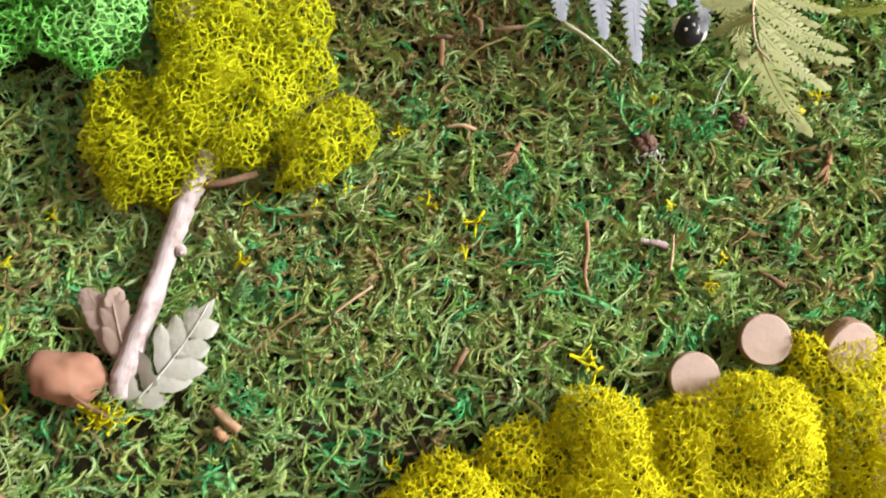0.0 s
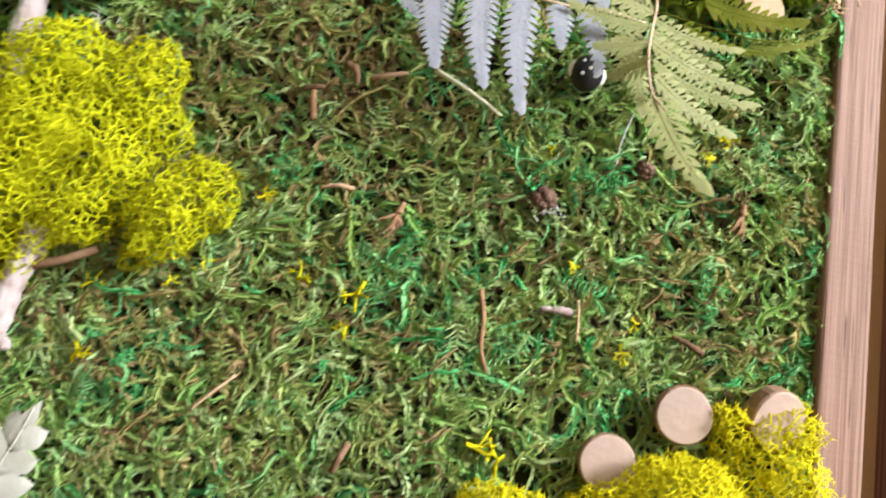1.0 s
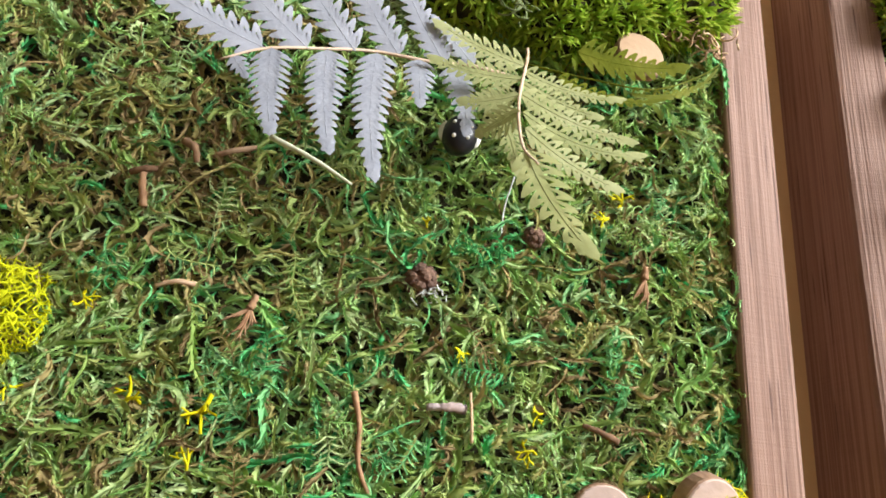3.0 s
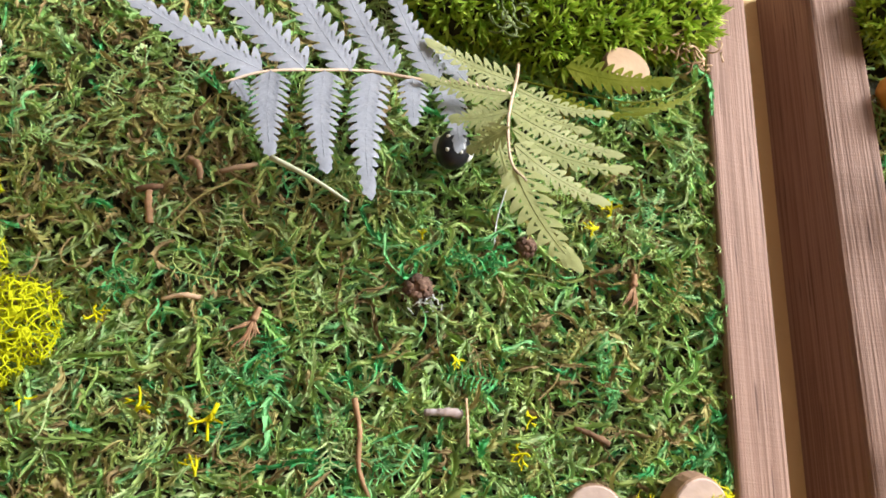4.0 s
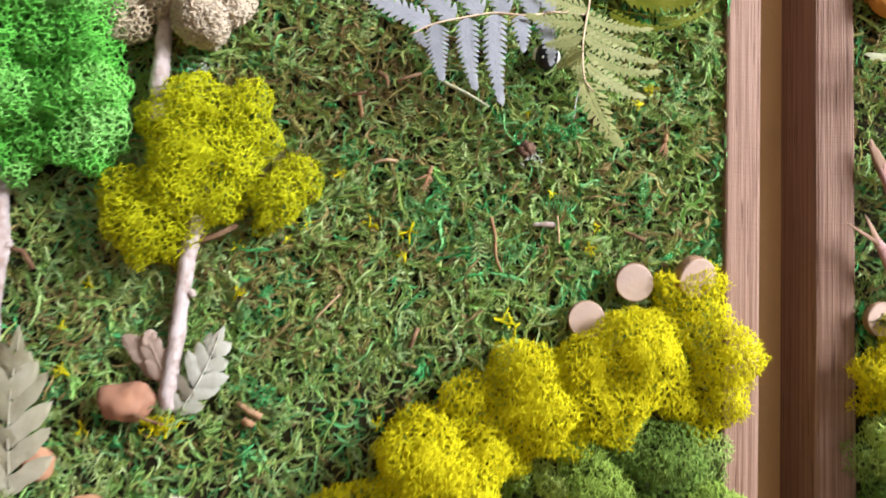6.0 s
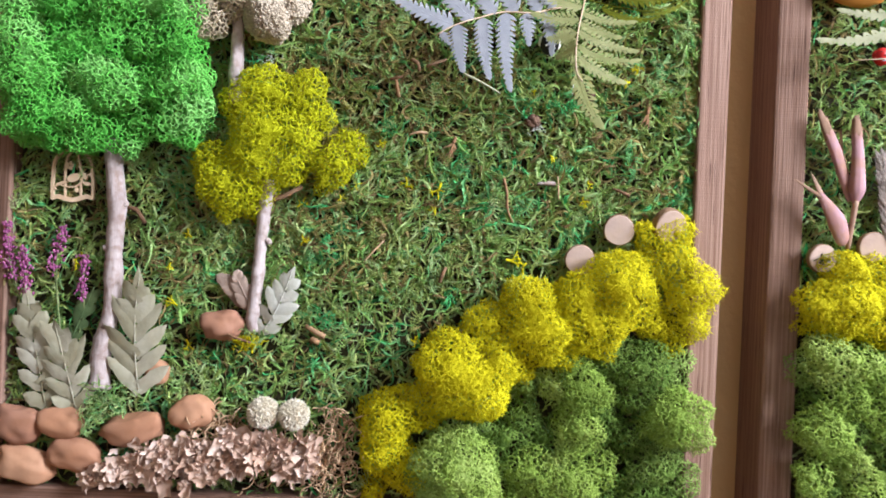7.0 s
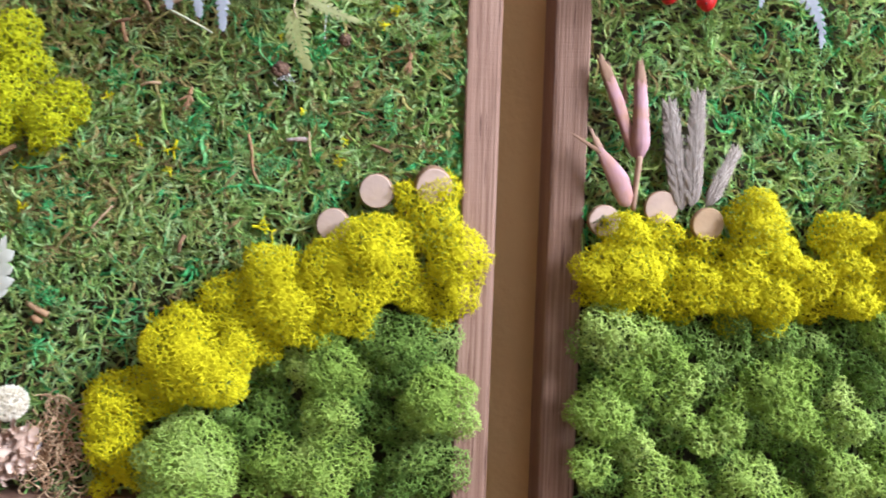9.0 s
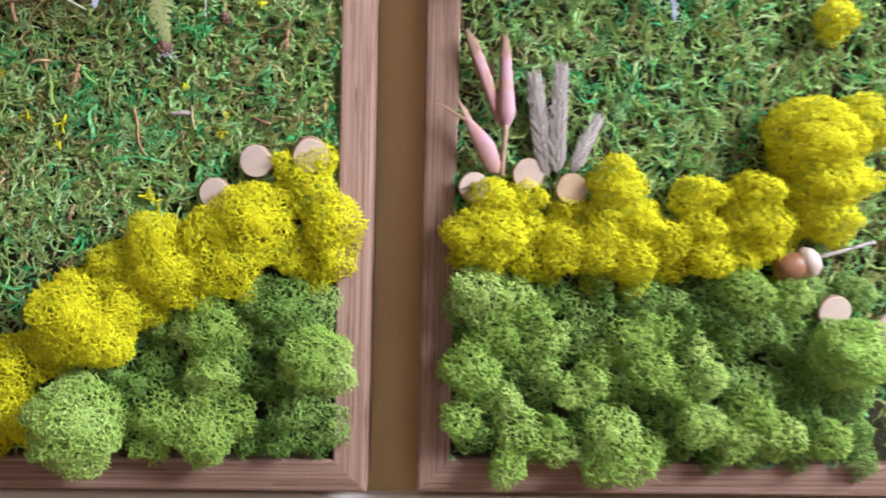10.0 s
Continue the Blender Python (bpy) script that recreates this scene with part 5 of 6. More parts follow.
def pod(label, line, halves, stalk, tips, seed):
    """A dry seed pod: a pink sheath with a tan stalk and brown split tips."""
    root = new("seed_pod")
    part("sheath", sheath_mesh("sheath", line, halves, seed, 0.45, 0.004), pod_pink, root)
    if stalk:
        part("stalk", tube_mesh("stalk", spline(stalk, 10), np.linspace(0.0017, 0.0022, 10), 7, 0.06, seed), pod_tan, root, "thin tan stalk")
    for k, (a, b, w) in enumerate(tips):
        part("split_tip", sheath_mesh("split_tip", [a, [(x + y) / 2 for x, y in zip(a, b)], b], (w * 1.1, w * 1.0, w * 0.55), seed + k, 0.28, 0.005), pod_tan, root, "dry tan split tip")
    return tagged(root, label, "seed pod", "dried pods")


pod("dry pink papery seed pod standing on a tan stalk", [(0.0822, -0.014, 1.6170), (0.0824, -0.016, 1.6275), (0.0815, -0.017, 1.6480), (0.0808, -0.016, 1.6660)], (0.0020, 0.0060, 0.0046, 0.0036),
    [(0.0805, -0.009, 1.5830), (0.0812, -0.012, 1.6000), (0.0822, -0.014, 1.6190)], [((0.0809, -0.0162, 1.6600), (0.0803, -0.015, 1.6790), 0.0038), ((0.0790, -0.015, 1.6600), (0.0780, -0.014, 1.6770), 0.0020)], 3)
pod("dry pink papery seed pod leaning towards the frame", [(0.0800, -0.011, 1.6190), (0.0760, -0.013, 1.6285), (0.0665, -0.014, 1.6530), (0.0610, -0.013, 1.6670)], (0.0022, 0.0040, 0.0044, 0.0040),
    None, [((0.0620, -0.0135, 1.6640), (0.0545, -0.012, 1.6820), 0.0038), ((0.0636, -0.0125, 1.6640), (0.0600, -0.010, 1.6790), 0.0022), ((0.0722, -0.010, 1.6540), (0.0716, -0.009, 1.6700), 0.0014)], 4)
pod("short pink seed bud with brown tips over the frame", [(0.0775, -0.010, 1.5860), (0.0745, -0.013, 1.5900), (0.0684, -0.016, 1.6020), (0.0610, -0.017, 1.6130), (0.0550, -0.017, 1.6210)],
    (0.0016, 0.0056, 0.0072, 0.0048, 0.0026), None, [((0.0560, -0.0172, 1.6190), (0.0486, -0.017, 1.6345), 0.0016), ((0.0575, -0.018, 1.6185), (0.0372, -0.017, 1.6310), 0.0012), ((0.0590, -0.016, 1.6160), (0.0530, -0.015, 1.6300), 0.0014)], 5)


HUSK = arrays_mesh("husk", [(0, 0, 0), (0.17, 0, 0.35), (-0.17, 0, 0.35), (0, -0.2, 0.4), (0.12, -0.04, 0.8), (-0.12, -0.04, 0.8), (0, 0, 1.25)],
                   [[(0, 1, 3), (0, 3, 2), (1, 4, 3), (3, 5, 2), (3, 4, 6), (3, 6, 5)]])


def ear(base, mid, tip, half, rows, seed):
    """A flat ear of grain: overlapping narrow husks on a stalk."""
    rng = np.random.default_rng(seed)
    p = spline([base, mid, tip], rows + 1)
    root = new("grain_ear")
    part("stalk", tube_mesh("stalk", p, 0.0008, 6), wheat_grey, root)
    for i in range(rows):
        d = unit(p[i + 1] - p[i])
        side = unit(np.cross(d, np.array([0, -1.0, 0])))
        l = half * (1 - 0.30 * i / rows) * 1.75
        for sign in (-1, 0, 1):
            o = p[i] + np.array([0, -0.0012 * (1.4 if sign == 0 else 1), 0])
            go = unit(d + side * sign * 0.42 + rng.normal(0, 0.04, 3))
            across = unit(np.cross(go, np.array([0.0, -1.0, 0.0])))
            front = np.cross(go, across)
            front = -front if front[1] > 0 else front
            front = -front
            husk = part("husk", HUSK, wheat_grey, root)
            husk.matrix_local = Matrix([[*(across * l)[k:k + 1], *(front * l)[k:k + 1], *(go * l)[k:k + 1], o[k]] for k in range(3)] + [[0, 0, 0, 1]])
    m = 420
    k = rng.integers(1, rows, m)
    d = unit(p[k] - p[k - 1])
    side = unit(np.cross(d, np.array([0, -1.0, 0])))
    go = unit(d + side * rng.uniform(-0.55, 0.55, (m, 1)) + np.array([0, -1.0, 0]) * rng.uniform(-0.1, 0.35, (m, 1)))
    o = p[k] + side * rng.uniform(-0.35, 0.35, (m, 1)) * half + np.array([0, -0.0018, 0])
    v, t = spikes(o, o + go * half * rng.uniform(0.9, 2.0, (m, 1)), 0.00020)
    part("bristle_tuft", arrays_mesh("bristle_tuft", v, [t]), wheat_pale, root, "fine pale bristles")
    return tagged(root, "dry grey-beige ear of grain on the moss", "grain ear", "dried ears")


ear((0.1131, -0.010, 1.5839), (0.1064, -0.012, 1.6195), (0.1025, -0.010, 1.6490), 0.0088, 24, 1)
ear((0.1187, -0.012, 1.5864), (0.1187, -0.014, 1.6244), (0.1200, -0.012, 1.6570), 0.0082, 25, 2)
ear((0.1293, -0.010, 1.5868), (0.1372, -0.012, 1.6038), (0.1470, -0.010, 1.6230), 0.0068, 14, 3)


def heather(stem, blooms, seed):
    rng = np.random.default_rng(seed)
    root = new("heather_sprig")
    p = spline(stem, 20)
    part("stem", tube_mesh("stem", p, np.linspace(0.0007, 0.0004, 20), 5), stem_green, root)
    verts, faces = [], []
    bm = bmesh.new()
    bmesh.ops.create_icosphere(bm, subdivisions=1, radius=1.0)
    ball = np.array([v.co[:] for v in bm.verts])
    tri = np.array([[v.index for v in f.verts] for f in bm.faces])
    bm.free()
    for i in range(blooms * 2):
        u = rng.uniform(0.58, 1.0) * 19
        o = p[int(u)] + rng.normal(0, 1, 3) * np.array([0.0026, 0.0018, 0.0015]) * (1.15 - 0.5 * (u / 19 - 0.58) / 0.42)
        b = ball * rng.uniform(0.0006, 0.0013) * np.array([0.8, 0.8, 1.3])
        faces.append(tri + len(verts) * len(ball))
        verts.append(o + b)
    part("flower_spike", arrays_mesh("flower_spike", np.concatenate(verts), faces, True), blossom, root, "tiny magenta blossoms")
    return tagged(root, "magenta heather sprig with a thin green stem", "heather", "heather sprigs")


heather([(-0.5270, -0.006, 1.4700), (-0.5340, -0.007, 1.5100), (-0.5430, -0.010, 1.5450), (-0.5470, -0.010, 1.5790)], 85, 1)
heather([(-0.5180, -0.006, 1.4700), (-0.5250, -0.007, 1.5000), (-0.5300, -0.011, 1.5330), (-0.5345, -0.010, 1.5600)], 75, 2)
heather([(-0.5060, -0.005, 1.4950), (-0.5100, -0.006, 1.5300), (-0.5090, -0.008, 1.5550), (-0.5050, -0.008, 1.5760)], 50, 3)
heather([(-0.4960, -0.005, 1.4800), (-0.4890, -0.006, 1.5060), (-0.4885, -0.009, 1.5300), (-0.4895, -0.008, 1.5560)], 60, 4)
heather([(-0.5080, -0.005, 1.5150), (-0.5115, -0.006, 1.5350), (-0.5135, -0.007, 1.5490)], 16, 5)


# ---- plywood cage ornament ----
def sweep(bm, points, width, y0, y1):
    """A flat strip of that width along points in the x-z plane, with thickness from y0 to y1."""
    p = np.array(points, float)
    t = unit(np.gradient(p, axis=0))
    nrm = np.stack([-t[:, 1], t[:, 0]], 1) * width / 2
    rows = []
    for q, s in zip(p, nrm):
        rows.append([bm.verts.new((q[0] + k * s[0], y, q[1] + k * s[1])) for k, y in ((1, y0), (-1, y0), (-1, y1), (1, y1))])
    for a, b in zip(rows, rows[1:]):
        for i in range(4):
            bm.faces.new((a[i], b[i], b[(i + 1) % 4], a[(i + 1) % 4]))
    bm.faces.new(rows[0]), bm.faces.new(rows[-1][::-1])


def oval(bm, x, z, w, h, turn, y0, y1):
    c, s = math.cos(turn), math.sin(turn)
    ring = [(x + math.cos(a) * w * c - math.sin(a) * h * s, z + math.cos(a) * w * s + math.sin(a) * h * c) for a in (k * math.pi / 7 for k in range(14))]
    lo, hi = [bm.verts.new((a, y1, b)) for a, b in ring], [bm.verts.new((a, y0, b)) for a, b in ring]
    bm.faces.new(hi), bm.faces.new(lo[::-1])
    for i in range(14):
        bm.faces.new((hi[i], lo[i], lo[(i + 1) % 14], hi[(i + 1) % 14]))


cage = new("cage_ornament")
bm = bmesh.new()
arch = [(-0.0150, 0.001), (-0.0152, 0.012), (-0.0145, 0.022)] + [(-0.0145 * math.cos(a), 0.024 + 0.0145 * math.sin(a)) for a in np.linspace(0.12, math.pi - 0.12, 15)] + [(0.0145, 0.022), (0.0152, 0.012), (0.0150, 0.001)]
sweep(bm, arch, 0.0021, -0.0012, 0.0012)
part("arch", bm, plywood, cage)
for sx in (-1, 1):
    bm = bmesh.new()
    sweep(bm, [(sx * 0.0058, 0.002), (sx * 0.0060, 0.014), (sx * 0.0056, 0.026), (sx * 0.0040, 0.033), (sx * 0.0008, 0.0380)], 0.0013, -0.0008, 0.0012)
    part("bar", bm, plywood, cage)
bm = bmesh.new()
sweep(bm, [(-0.0158, 0.0018), (-0.0105, 0.0030), (-0.005, 0.0012), (0.0, 0.0002), (0.005, 0.0012), (0.0105, 0.0030), (0.0158, 0.0018)], 0.0034, -0.0016, 0.0012)
part("base_strip", bm, plywood, cage)
bm = bmesh.new()
for q in ((0.0010, 0.0170, 0.0052, 0.0030, 0.35), (0.0110, 0.0125, 0.0030, 0.0014, -0.25), (0.0095, 0.0180, 0.0012, 0.0026, 0.1), (0.0135, 0.0195, 0.0018, 0.0010, 0.1),
          (0.0030, 0.0080, 0.0012, 0.0020, 0.2), (-0.0080, 0.0130, 0.0046, 0.0010, 0.25)):
    oval(bm, *q, -0.0015, 0.0011)
for k in range(5):
    oval(bm, -0.0020 + 0.0021 * math.cos(k * 1.2566), 0.0262 + 0.0021 * math.sin(k * 1.2566), 0.0015, 0.0012, k * 1.2566, -0.0015, 0.0011)
sweep(bm, [(-0.0125, 0.0080), (-0.0140, 0.0100), (-0.0100, 0.0118), (-0.004, 0.0102), (0.002, 0.0102), (0.0070, 0.0135), (0.0080, 0.0200), (0.0045, 0.0260)], 0.0010, -0.0014, 0.0011)
part("cutout_motif", bm, plywood, cage, "plain cut-out shapes on a sprig")
cage.matrix_world = Matrix.Translation((-0.5008, -0.0055, 1.5935)) @ Matrix.Rotation(radians(-2), 4, "Y")
tagged(cage, "flat laser-cut plywood cage ornament lying on moss", "ornament")


# ---- dried lichen, curls, pompoms ----
rng = np.random.default_rng(21)
lichen = new("dried_lichen")
core_line = spline([(-0.4660, -0.010, 1.3930), (-0.4300, -0.012, 1.4040), (-0.3900, -0.013, 1.4080), (-0.3520, -0.013, 1.4150), (-0.3080, -0.012, 1.4120)], 40)
part("bark_strip", tube_mesh("bark_strip", core_line, 0.0062 + 0.0016 * np.sin(np.arange(40) * 0.9), 9, 0.14, 6), twig_grey, lichen, "grey bark strip")
verts, faces, total = [], [], 0
for i in range(440):
    u = int(rng.uniform(0, 39))
    spread = np.interp(u, (0, 8, 18, 36), (0.003, 0.006, 0.009, 0.007))
    o = core_line[u] + np.array([rng.normal(0, 0.005), -0.005 - abs(rng.normal(0, 0.004)), rng.normal(0, spread)])
    o[2] = max(o[2], PANEL_BOTTOM + 0.006)
    size, waves, ph, curl = 0.0022 + 0.0080 * rng.beta(1.2, 2.6), rng.integers(3, 6), rng.uniform(0, 6.28), rng.uniform(0.3, 1.3)
    m = np.array(Euler((rng.normal(0, 0.45), rng.uniform(0, 6.28), rng.normal(0, 0.45))).to_matrix())
    k = np.arange(16) * math.pi / 8
    rings = []
    for rr, cupping in ((0.4, 0.02), (0.75, 0.12), (1.0, 0.42)):
        wave = 1 + (0.30 * np.sin(waves * k + ph) + 0.10 * np.sin(2 * waves * k + ph * 3)) * rr
        rings.append(np.stack([np.cos(k) * rr * wave, -cupping * curl * (1 + 0.9 * np.sin(waves * k + ph * 2)), np.sin(k) * rr * wave], 1))
    v = np.concatenate([np.array([[0, 0.05, 0]])] + rings) * size * np.array([1, 1, rng.uniform(0.45, 1.0)])
    verts.append(v @ m.T + o)
    j = np.arange(16)
    faces.append(np.stack([np.zeros(16, int), 1 + j, 1 + (j + 1) % 16], 1) + total)
    for g in (0, 1):
        a, b = 1 + g * 16, 1 + (g + 1) * 16
        faces.append(np.stack([a + j, b + j, b + (j + 1) % 16], 1) + total)
        faces.append(np.stack([a + j, b + (j + 1) % 16, a + (j + 1) % 16], 1) + total)
    total += len(v)
tagged(part("ruffle_mass", arrays_mesh("ruffle_mass", np.concatenate(verts), faces, True), ruffle_pink, lichen, "crinkled pinkish cream lobes"), kind="stuff")
tagged(lichen, "crinkled pinkish cream lichen on a bark strip", "lichen")


def curls(centre, spread, count, seed, label, mat=curl_tan, radius=0.0006, size=(0.004, 0.012), spans=(0.8, 3.6)):
    rng = np.random.default_rng(seed)
    a, b = [], []
    for i in range(count):
        o = np.array(centre) + rng.normal(0, 1, 3) * np.array(spread)
        o[2] = max(o[2], PANEL_BOTTOM + 0.004)
        r, a0, span = rng.uniform(*size), rng.uniform(0, 6.28), rng.uniform(*spans)
        m = np.array(Euler((rng.normal(0, 0.6), rng.uniform(0, 6.28), rng.normal(0, 0.6))).to_matrix())
        ang = a0 + np.linspace(0, span, 10)
        shrink = np.linspace(1, rng.uniform(0.4, 1.0), 10)
        p = np.stack([np.cos(ang) * r * shrink, np.linspace(0, 0.003, 10), np.sin(ang) * r * shrink], 1) @ m.T + o
        p[:, 1] = p[:, 1].clip(-0.030, 0.001)
        p[:, 2] = p[:, 2].clip(PANEL_BOTTOM - 0.003, None)
        a.append(p[:-1]), b.append(p[1:])
    v, q = prisms(np.concatenate(a), np.concatenate(b), radius, radius)
    return tagged(part("curly_moss", arrays_mesh("curly_moss", v, [q]), mat, None), label, "curly moss")


curls((-0.3020, -0.012, 1.4080), (0.011, 0.004, 0.012), 190, 31, "tangle of tan curly moss beside the lichen", curl_tan, 0.00055, (0.004, 0.011), (0.8, 3.2))
curls((-0.2950, -0.010, 1.4320), (0.006, 0.003, 0.006), 36, 32, "loose tan curls above the lichen")
curls((-0.3800, -0.012, 1.4280), (0.012, 0.003, 0.005), 80, 33, "tan curls between a pebble and the lichen")
curls((-0.340, -0.014, 1.4080), (0.022, 0.003, 0.008), 130, 34, "tan curls caught in the lichen")


def pompom(x, z, r, seed):
    rng = np.random.default_rng(seed)
    root = new("dried_flower")
    bm = bmesh.new()
    bmesh.ops.create_icosphere(bm, subdivisions=3, radius=r * 0.86)
    part("heart", bm, pom_cream, root)
    d = net_points(1700, rng)
    e = unit(d + rng.normal(0, 0.30, d.shape))
    l = r * rng.uniform(0.26, 0.42, (1700, 1))
    w = unit(np.cross(e, rng.normal(0, 1, d.shape))) * 0.0007
    o = d * r * 0.70
    v = np.stack([o - w * 0.5, o + w * 0.5, o + e * l * 0.6 + w, o + e * l * 0.6 - w, o + e * l], 1).reshape(-1, 3)
    k = np.arange(1700)[:, None] * 5
    q = np.concatenate([k + np.array([[0, 1, 2]]), k + np.array([[0, 2, 3]]), k + np.array([[3, 2, 4]])])
    part("petal_ball", arrays_mesh("petal_ball", v, [q]), pom_cream, root, "fine cream petals")
    root.location = (x, -0.016, z)
    return tagged(root, "round cream dried flower above the lichen", "dried flower", "cream dried flowers")


pompom(-0.3489, 1.4430, 0.0118, 1)
pompom(-0.3262, 1.4425, 0.0115, 2)


# ---- cushion moss ----
def cushion(label, centres, tufts, seed):
    """A mat of star-shaped moss tips over rounded humps; centres: (x, z, r)."""
    rng = np.random.default_rng(seed)
    root = new("cushion_moss")
    for x, z, r in centres:
        bm = bmesh.new()
        bmesh.ops.create_icosphere(bm, subdivisions=3, radius=1.0, matrix=Matrix.Translation((x, -0.006, z)) @ Matrix.Diagonal((r * 0.86, r * 0.62, r * 0.86, 1)))
        part("mat", bm, gap_shade_brown, root, "dark matted base")
    verts, faces, total = [], [], 0
    for x, z, r in centres:
        n = int(tufts * r * r / 0.0004)
        d = net_points(n, rng)
        o = np.array([x, -0.006, z]) + d * np.array([r, r * 0.75, r]) * rng.uniform(0.84, 1.0, (n, 1))
        for leaf in range(9):
            go = unit(d * 0.9 + rng.normal(0, 0.75, d.shape))
            l = rng.uniform(0.0040, 0.0090, (n, 1))
            w = unit(np.cross(go, rng.normal(0, 1, d.shape))) * 0.00085
            v = np.stack([o - w * 0.6, o + go * l * 0.45 - w, o + go * l + d * l * 0.12, o + go * l * 0.45 + w, o + w * 0.6], 1)
            verts.append(v.reshape(-1, 3))
            b = np.arange(n)[:, None] * 5 + total
            faces.append(b + np.array([[0, 1, 3]])), faces.append(b + np.array([[0, 3, 4]])), faces.append(b + np.array([[1, 2, 3]]))
            total += n * 5
    tagged(part("tip_carpet", arrays_mesh("tip_carpet", np.concatenate(verts), faces), cushion_green, root, "star-shaped bright green tips"), kind="stuff")
    return tagged(root, label, "cushion moss")


cushion("lush bright green cushion moss at the panel's upper edge",
        ((-0.150, 1.803, 0.024), (-0.126, 1.806, 0.026), (-0.108, 1.796, 0.024), (-0.090, 1.802, 0.026), (-0.072, 1.806, 0.022), (-0.052, 1.812, 0.022), (-0.106, 1.820, 0.024), (-0.075, 1.826, 0.020)), 170, 3)
cushion("green cushion moss above the amber stone", ((0.066, 1.828, 0.018), (0.092, 1.830, 0.017)), 160, 4)
curls((-0.131, -0.030, 1.783), (0.003, 0.002, 0.008), 26, 35, "dry green moss curls on the cushion", stem_green, 0.0005, (0.002, 0.005))
curls((-0.052, -0.014, 1.789), (0.008, 0.003, 0.004), 40, 36, "brown root curls below the cushion moss", curl_tan, 0.0005, (0.002, 0.006))


# ---- beads ----
def dotted_bead(x, z, tilt, mat, label, y=-0.010):
    root = new("painted_bead")
    bm = bmesh.new()
    bmesh.ops.create_uvsphere(bm, u_segments=24, v_segments=16, radius=1.0, matrix=Matrix.Diagonal((0.0072, 0.0058, 0.0086, 1)))
    for f in bm.faces:
        f.smooth = True
    part("body", bm, mat, root)
    for a, b in ((-0.45, 0.35), (0.45, 0.35), (-0.35, -0.35), (0.4, -0.3), (0.0, 0.0)):
        bm = bmesh.new()
        bmesh.ops.create_icosphere(bm, subdivisions=2, radius=0.0009)
        dot = part("dot", bm, bead_white if mat is bead_black else bead_black, root)
        d = Vector((a, -math.sqrt(max(0.05, 1 - a * a - b * b)), b))
        dot.location = (d.x * 0.0072, d.y * 0.0058 + 0.0004, d.z * 0.0086)
    for sx in (-1, 1):
        bm = bmesh.new()
        bmesh.ops.create_icosphere(bm, subdivisions=3, radius=1.0, matrix=Matrix.Diagonal((0.0030, 0.0026, 0.0044, 1)))
        side = part("side_patch", bm, bead_white if mat is bead_black else mat, root, "white painted flank" if mat is bead_black else "")
        side.location = (sx * 0.0056, 0.0006, 0.0006)
    root.matrix_world = Matrix.Translation((x, y, z)) @ Matrix.Rotation(radians(tilt), 4, "Y") @ Matrix.Scale(0.8 if mat is bead_red else 1.0, 4)
    return tagged(root, label, "bead", "painted beads")


dotted_bead(-0.1493, 1.7262, 8, bead_black, "glossy black wooden bead with white dots")
dotted_bead(0.0985, 1.7275, 10, bead_red, "glossy red wooden bead under a fern tip", -0.011)
dotted_bead(0.1240, 1.7240, -8, bead_red, "glossy red wooden bead under a fern tip", -0.011)


# ---- twigs, cones, yellow bits strewn on the moss ----
def twig(label, points, r0, r1, mat=twig_brown, seed=1, n=14, group="strewn twigs"):
    return tagged(part("twig", tube_mesh("twig", spline(points, n), np.linspace(r0, r1, n), 7, 0.12, seed), mat, None), label, "twig", group)


twig("thin bent brown twig on the moss", [(-0.1787, -0.005, 1.6246), (-0.1757, -0.006, 1.6131), (-0.1749, -0.006, 1.6012), (-0.1700, -0.004, 1.5909)], 0.0012, 0.0007, twig_orange, 1)
twig("short pale wood splinter on the moss", [(-0.1533, -0.005, 1.6217), (-0.1460, -0.006, 1.6222), (-0.1395, -0.004, 1.6222)], 0.0012, 0.0019, twig_grey, 2)
twig("fine straw stalk on the moss", [(-0.1383, -0.006, 1.6279), (-0.1375, -0.007, 1.6190), (-0.1367, -0.005, 1.6110)], 0.0005, 0.0006, curl_tan, 3)
twig("short brown wood splinter on the moss", [(-0.0965, -0.004, 1.6209), (-0.0900, -0.006, 1.6183), (-0.0837, -0.005, 1.6159)], 0.0009, 0.0014, twig_brown, 4)
twig("short brown twig crosspiece on the moss", [(-0.2672, -0.006, 1.6950), (-0.2628, -0.008, 1.6958), (-0.2584, -0.006, 1.6974)], 0.0013, 0.0012, twig_brown, 5)
twig("short upright tan twig on the moss", [(-0.2626, -0.007, 1.6950), (-0.2615, -0.008, 1.6890), (-0.2603, -0.006, 1.6823)], 0.0012, 0.0015, twig_orange, 6)
twig("thin straw splinter on the moss", [(-0.2805, -0.006, 1.5579), (-0.2735, -0.007, 1.5660), (-0.2668, -0.006, 1.5736)], 0.0006, 0.0007, curl_tan, 7)
twig("dark brown twig half sunk in moss", [(-0.2517, -0.003, 1.7115), (-0.2470, -0.006, 1.7075), (-0.2458, -0.004, 1.7030)], 0.0018, 0.0012, twig_brown, 10)
twig("dark brown twig half sunk in moss", [(-0.2409, -0.003, 1.7067), (-0.2330, -0.005, 1.7092), (-0.2254, -0.003, 1.7126)], 0.0012, 0.0010, twig_brown, 11)
twig("tan splinter on the moss", [(-0.2513, -0.003, 1.6547), (-0.2440, -0.005, 1.6565), (-0.2369, -0.004, 1.6563)], 0.0008, 0.0010, curl_tan, 12)
twig("brown bark bit on the moss", [(-0.2235, -0.003, 1.5443), (-0.2215, -0.006, 1.5500), (-0.2195, -0.004, 1.5555)], 0.0012, 0.0016, twig_brown, 13)
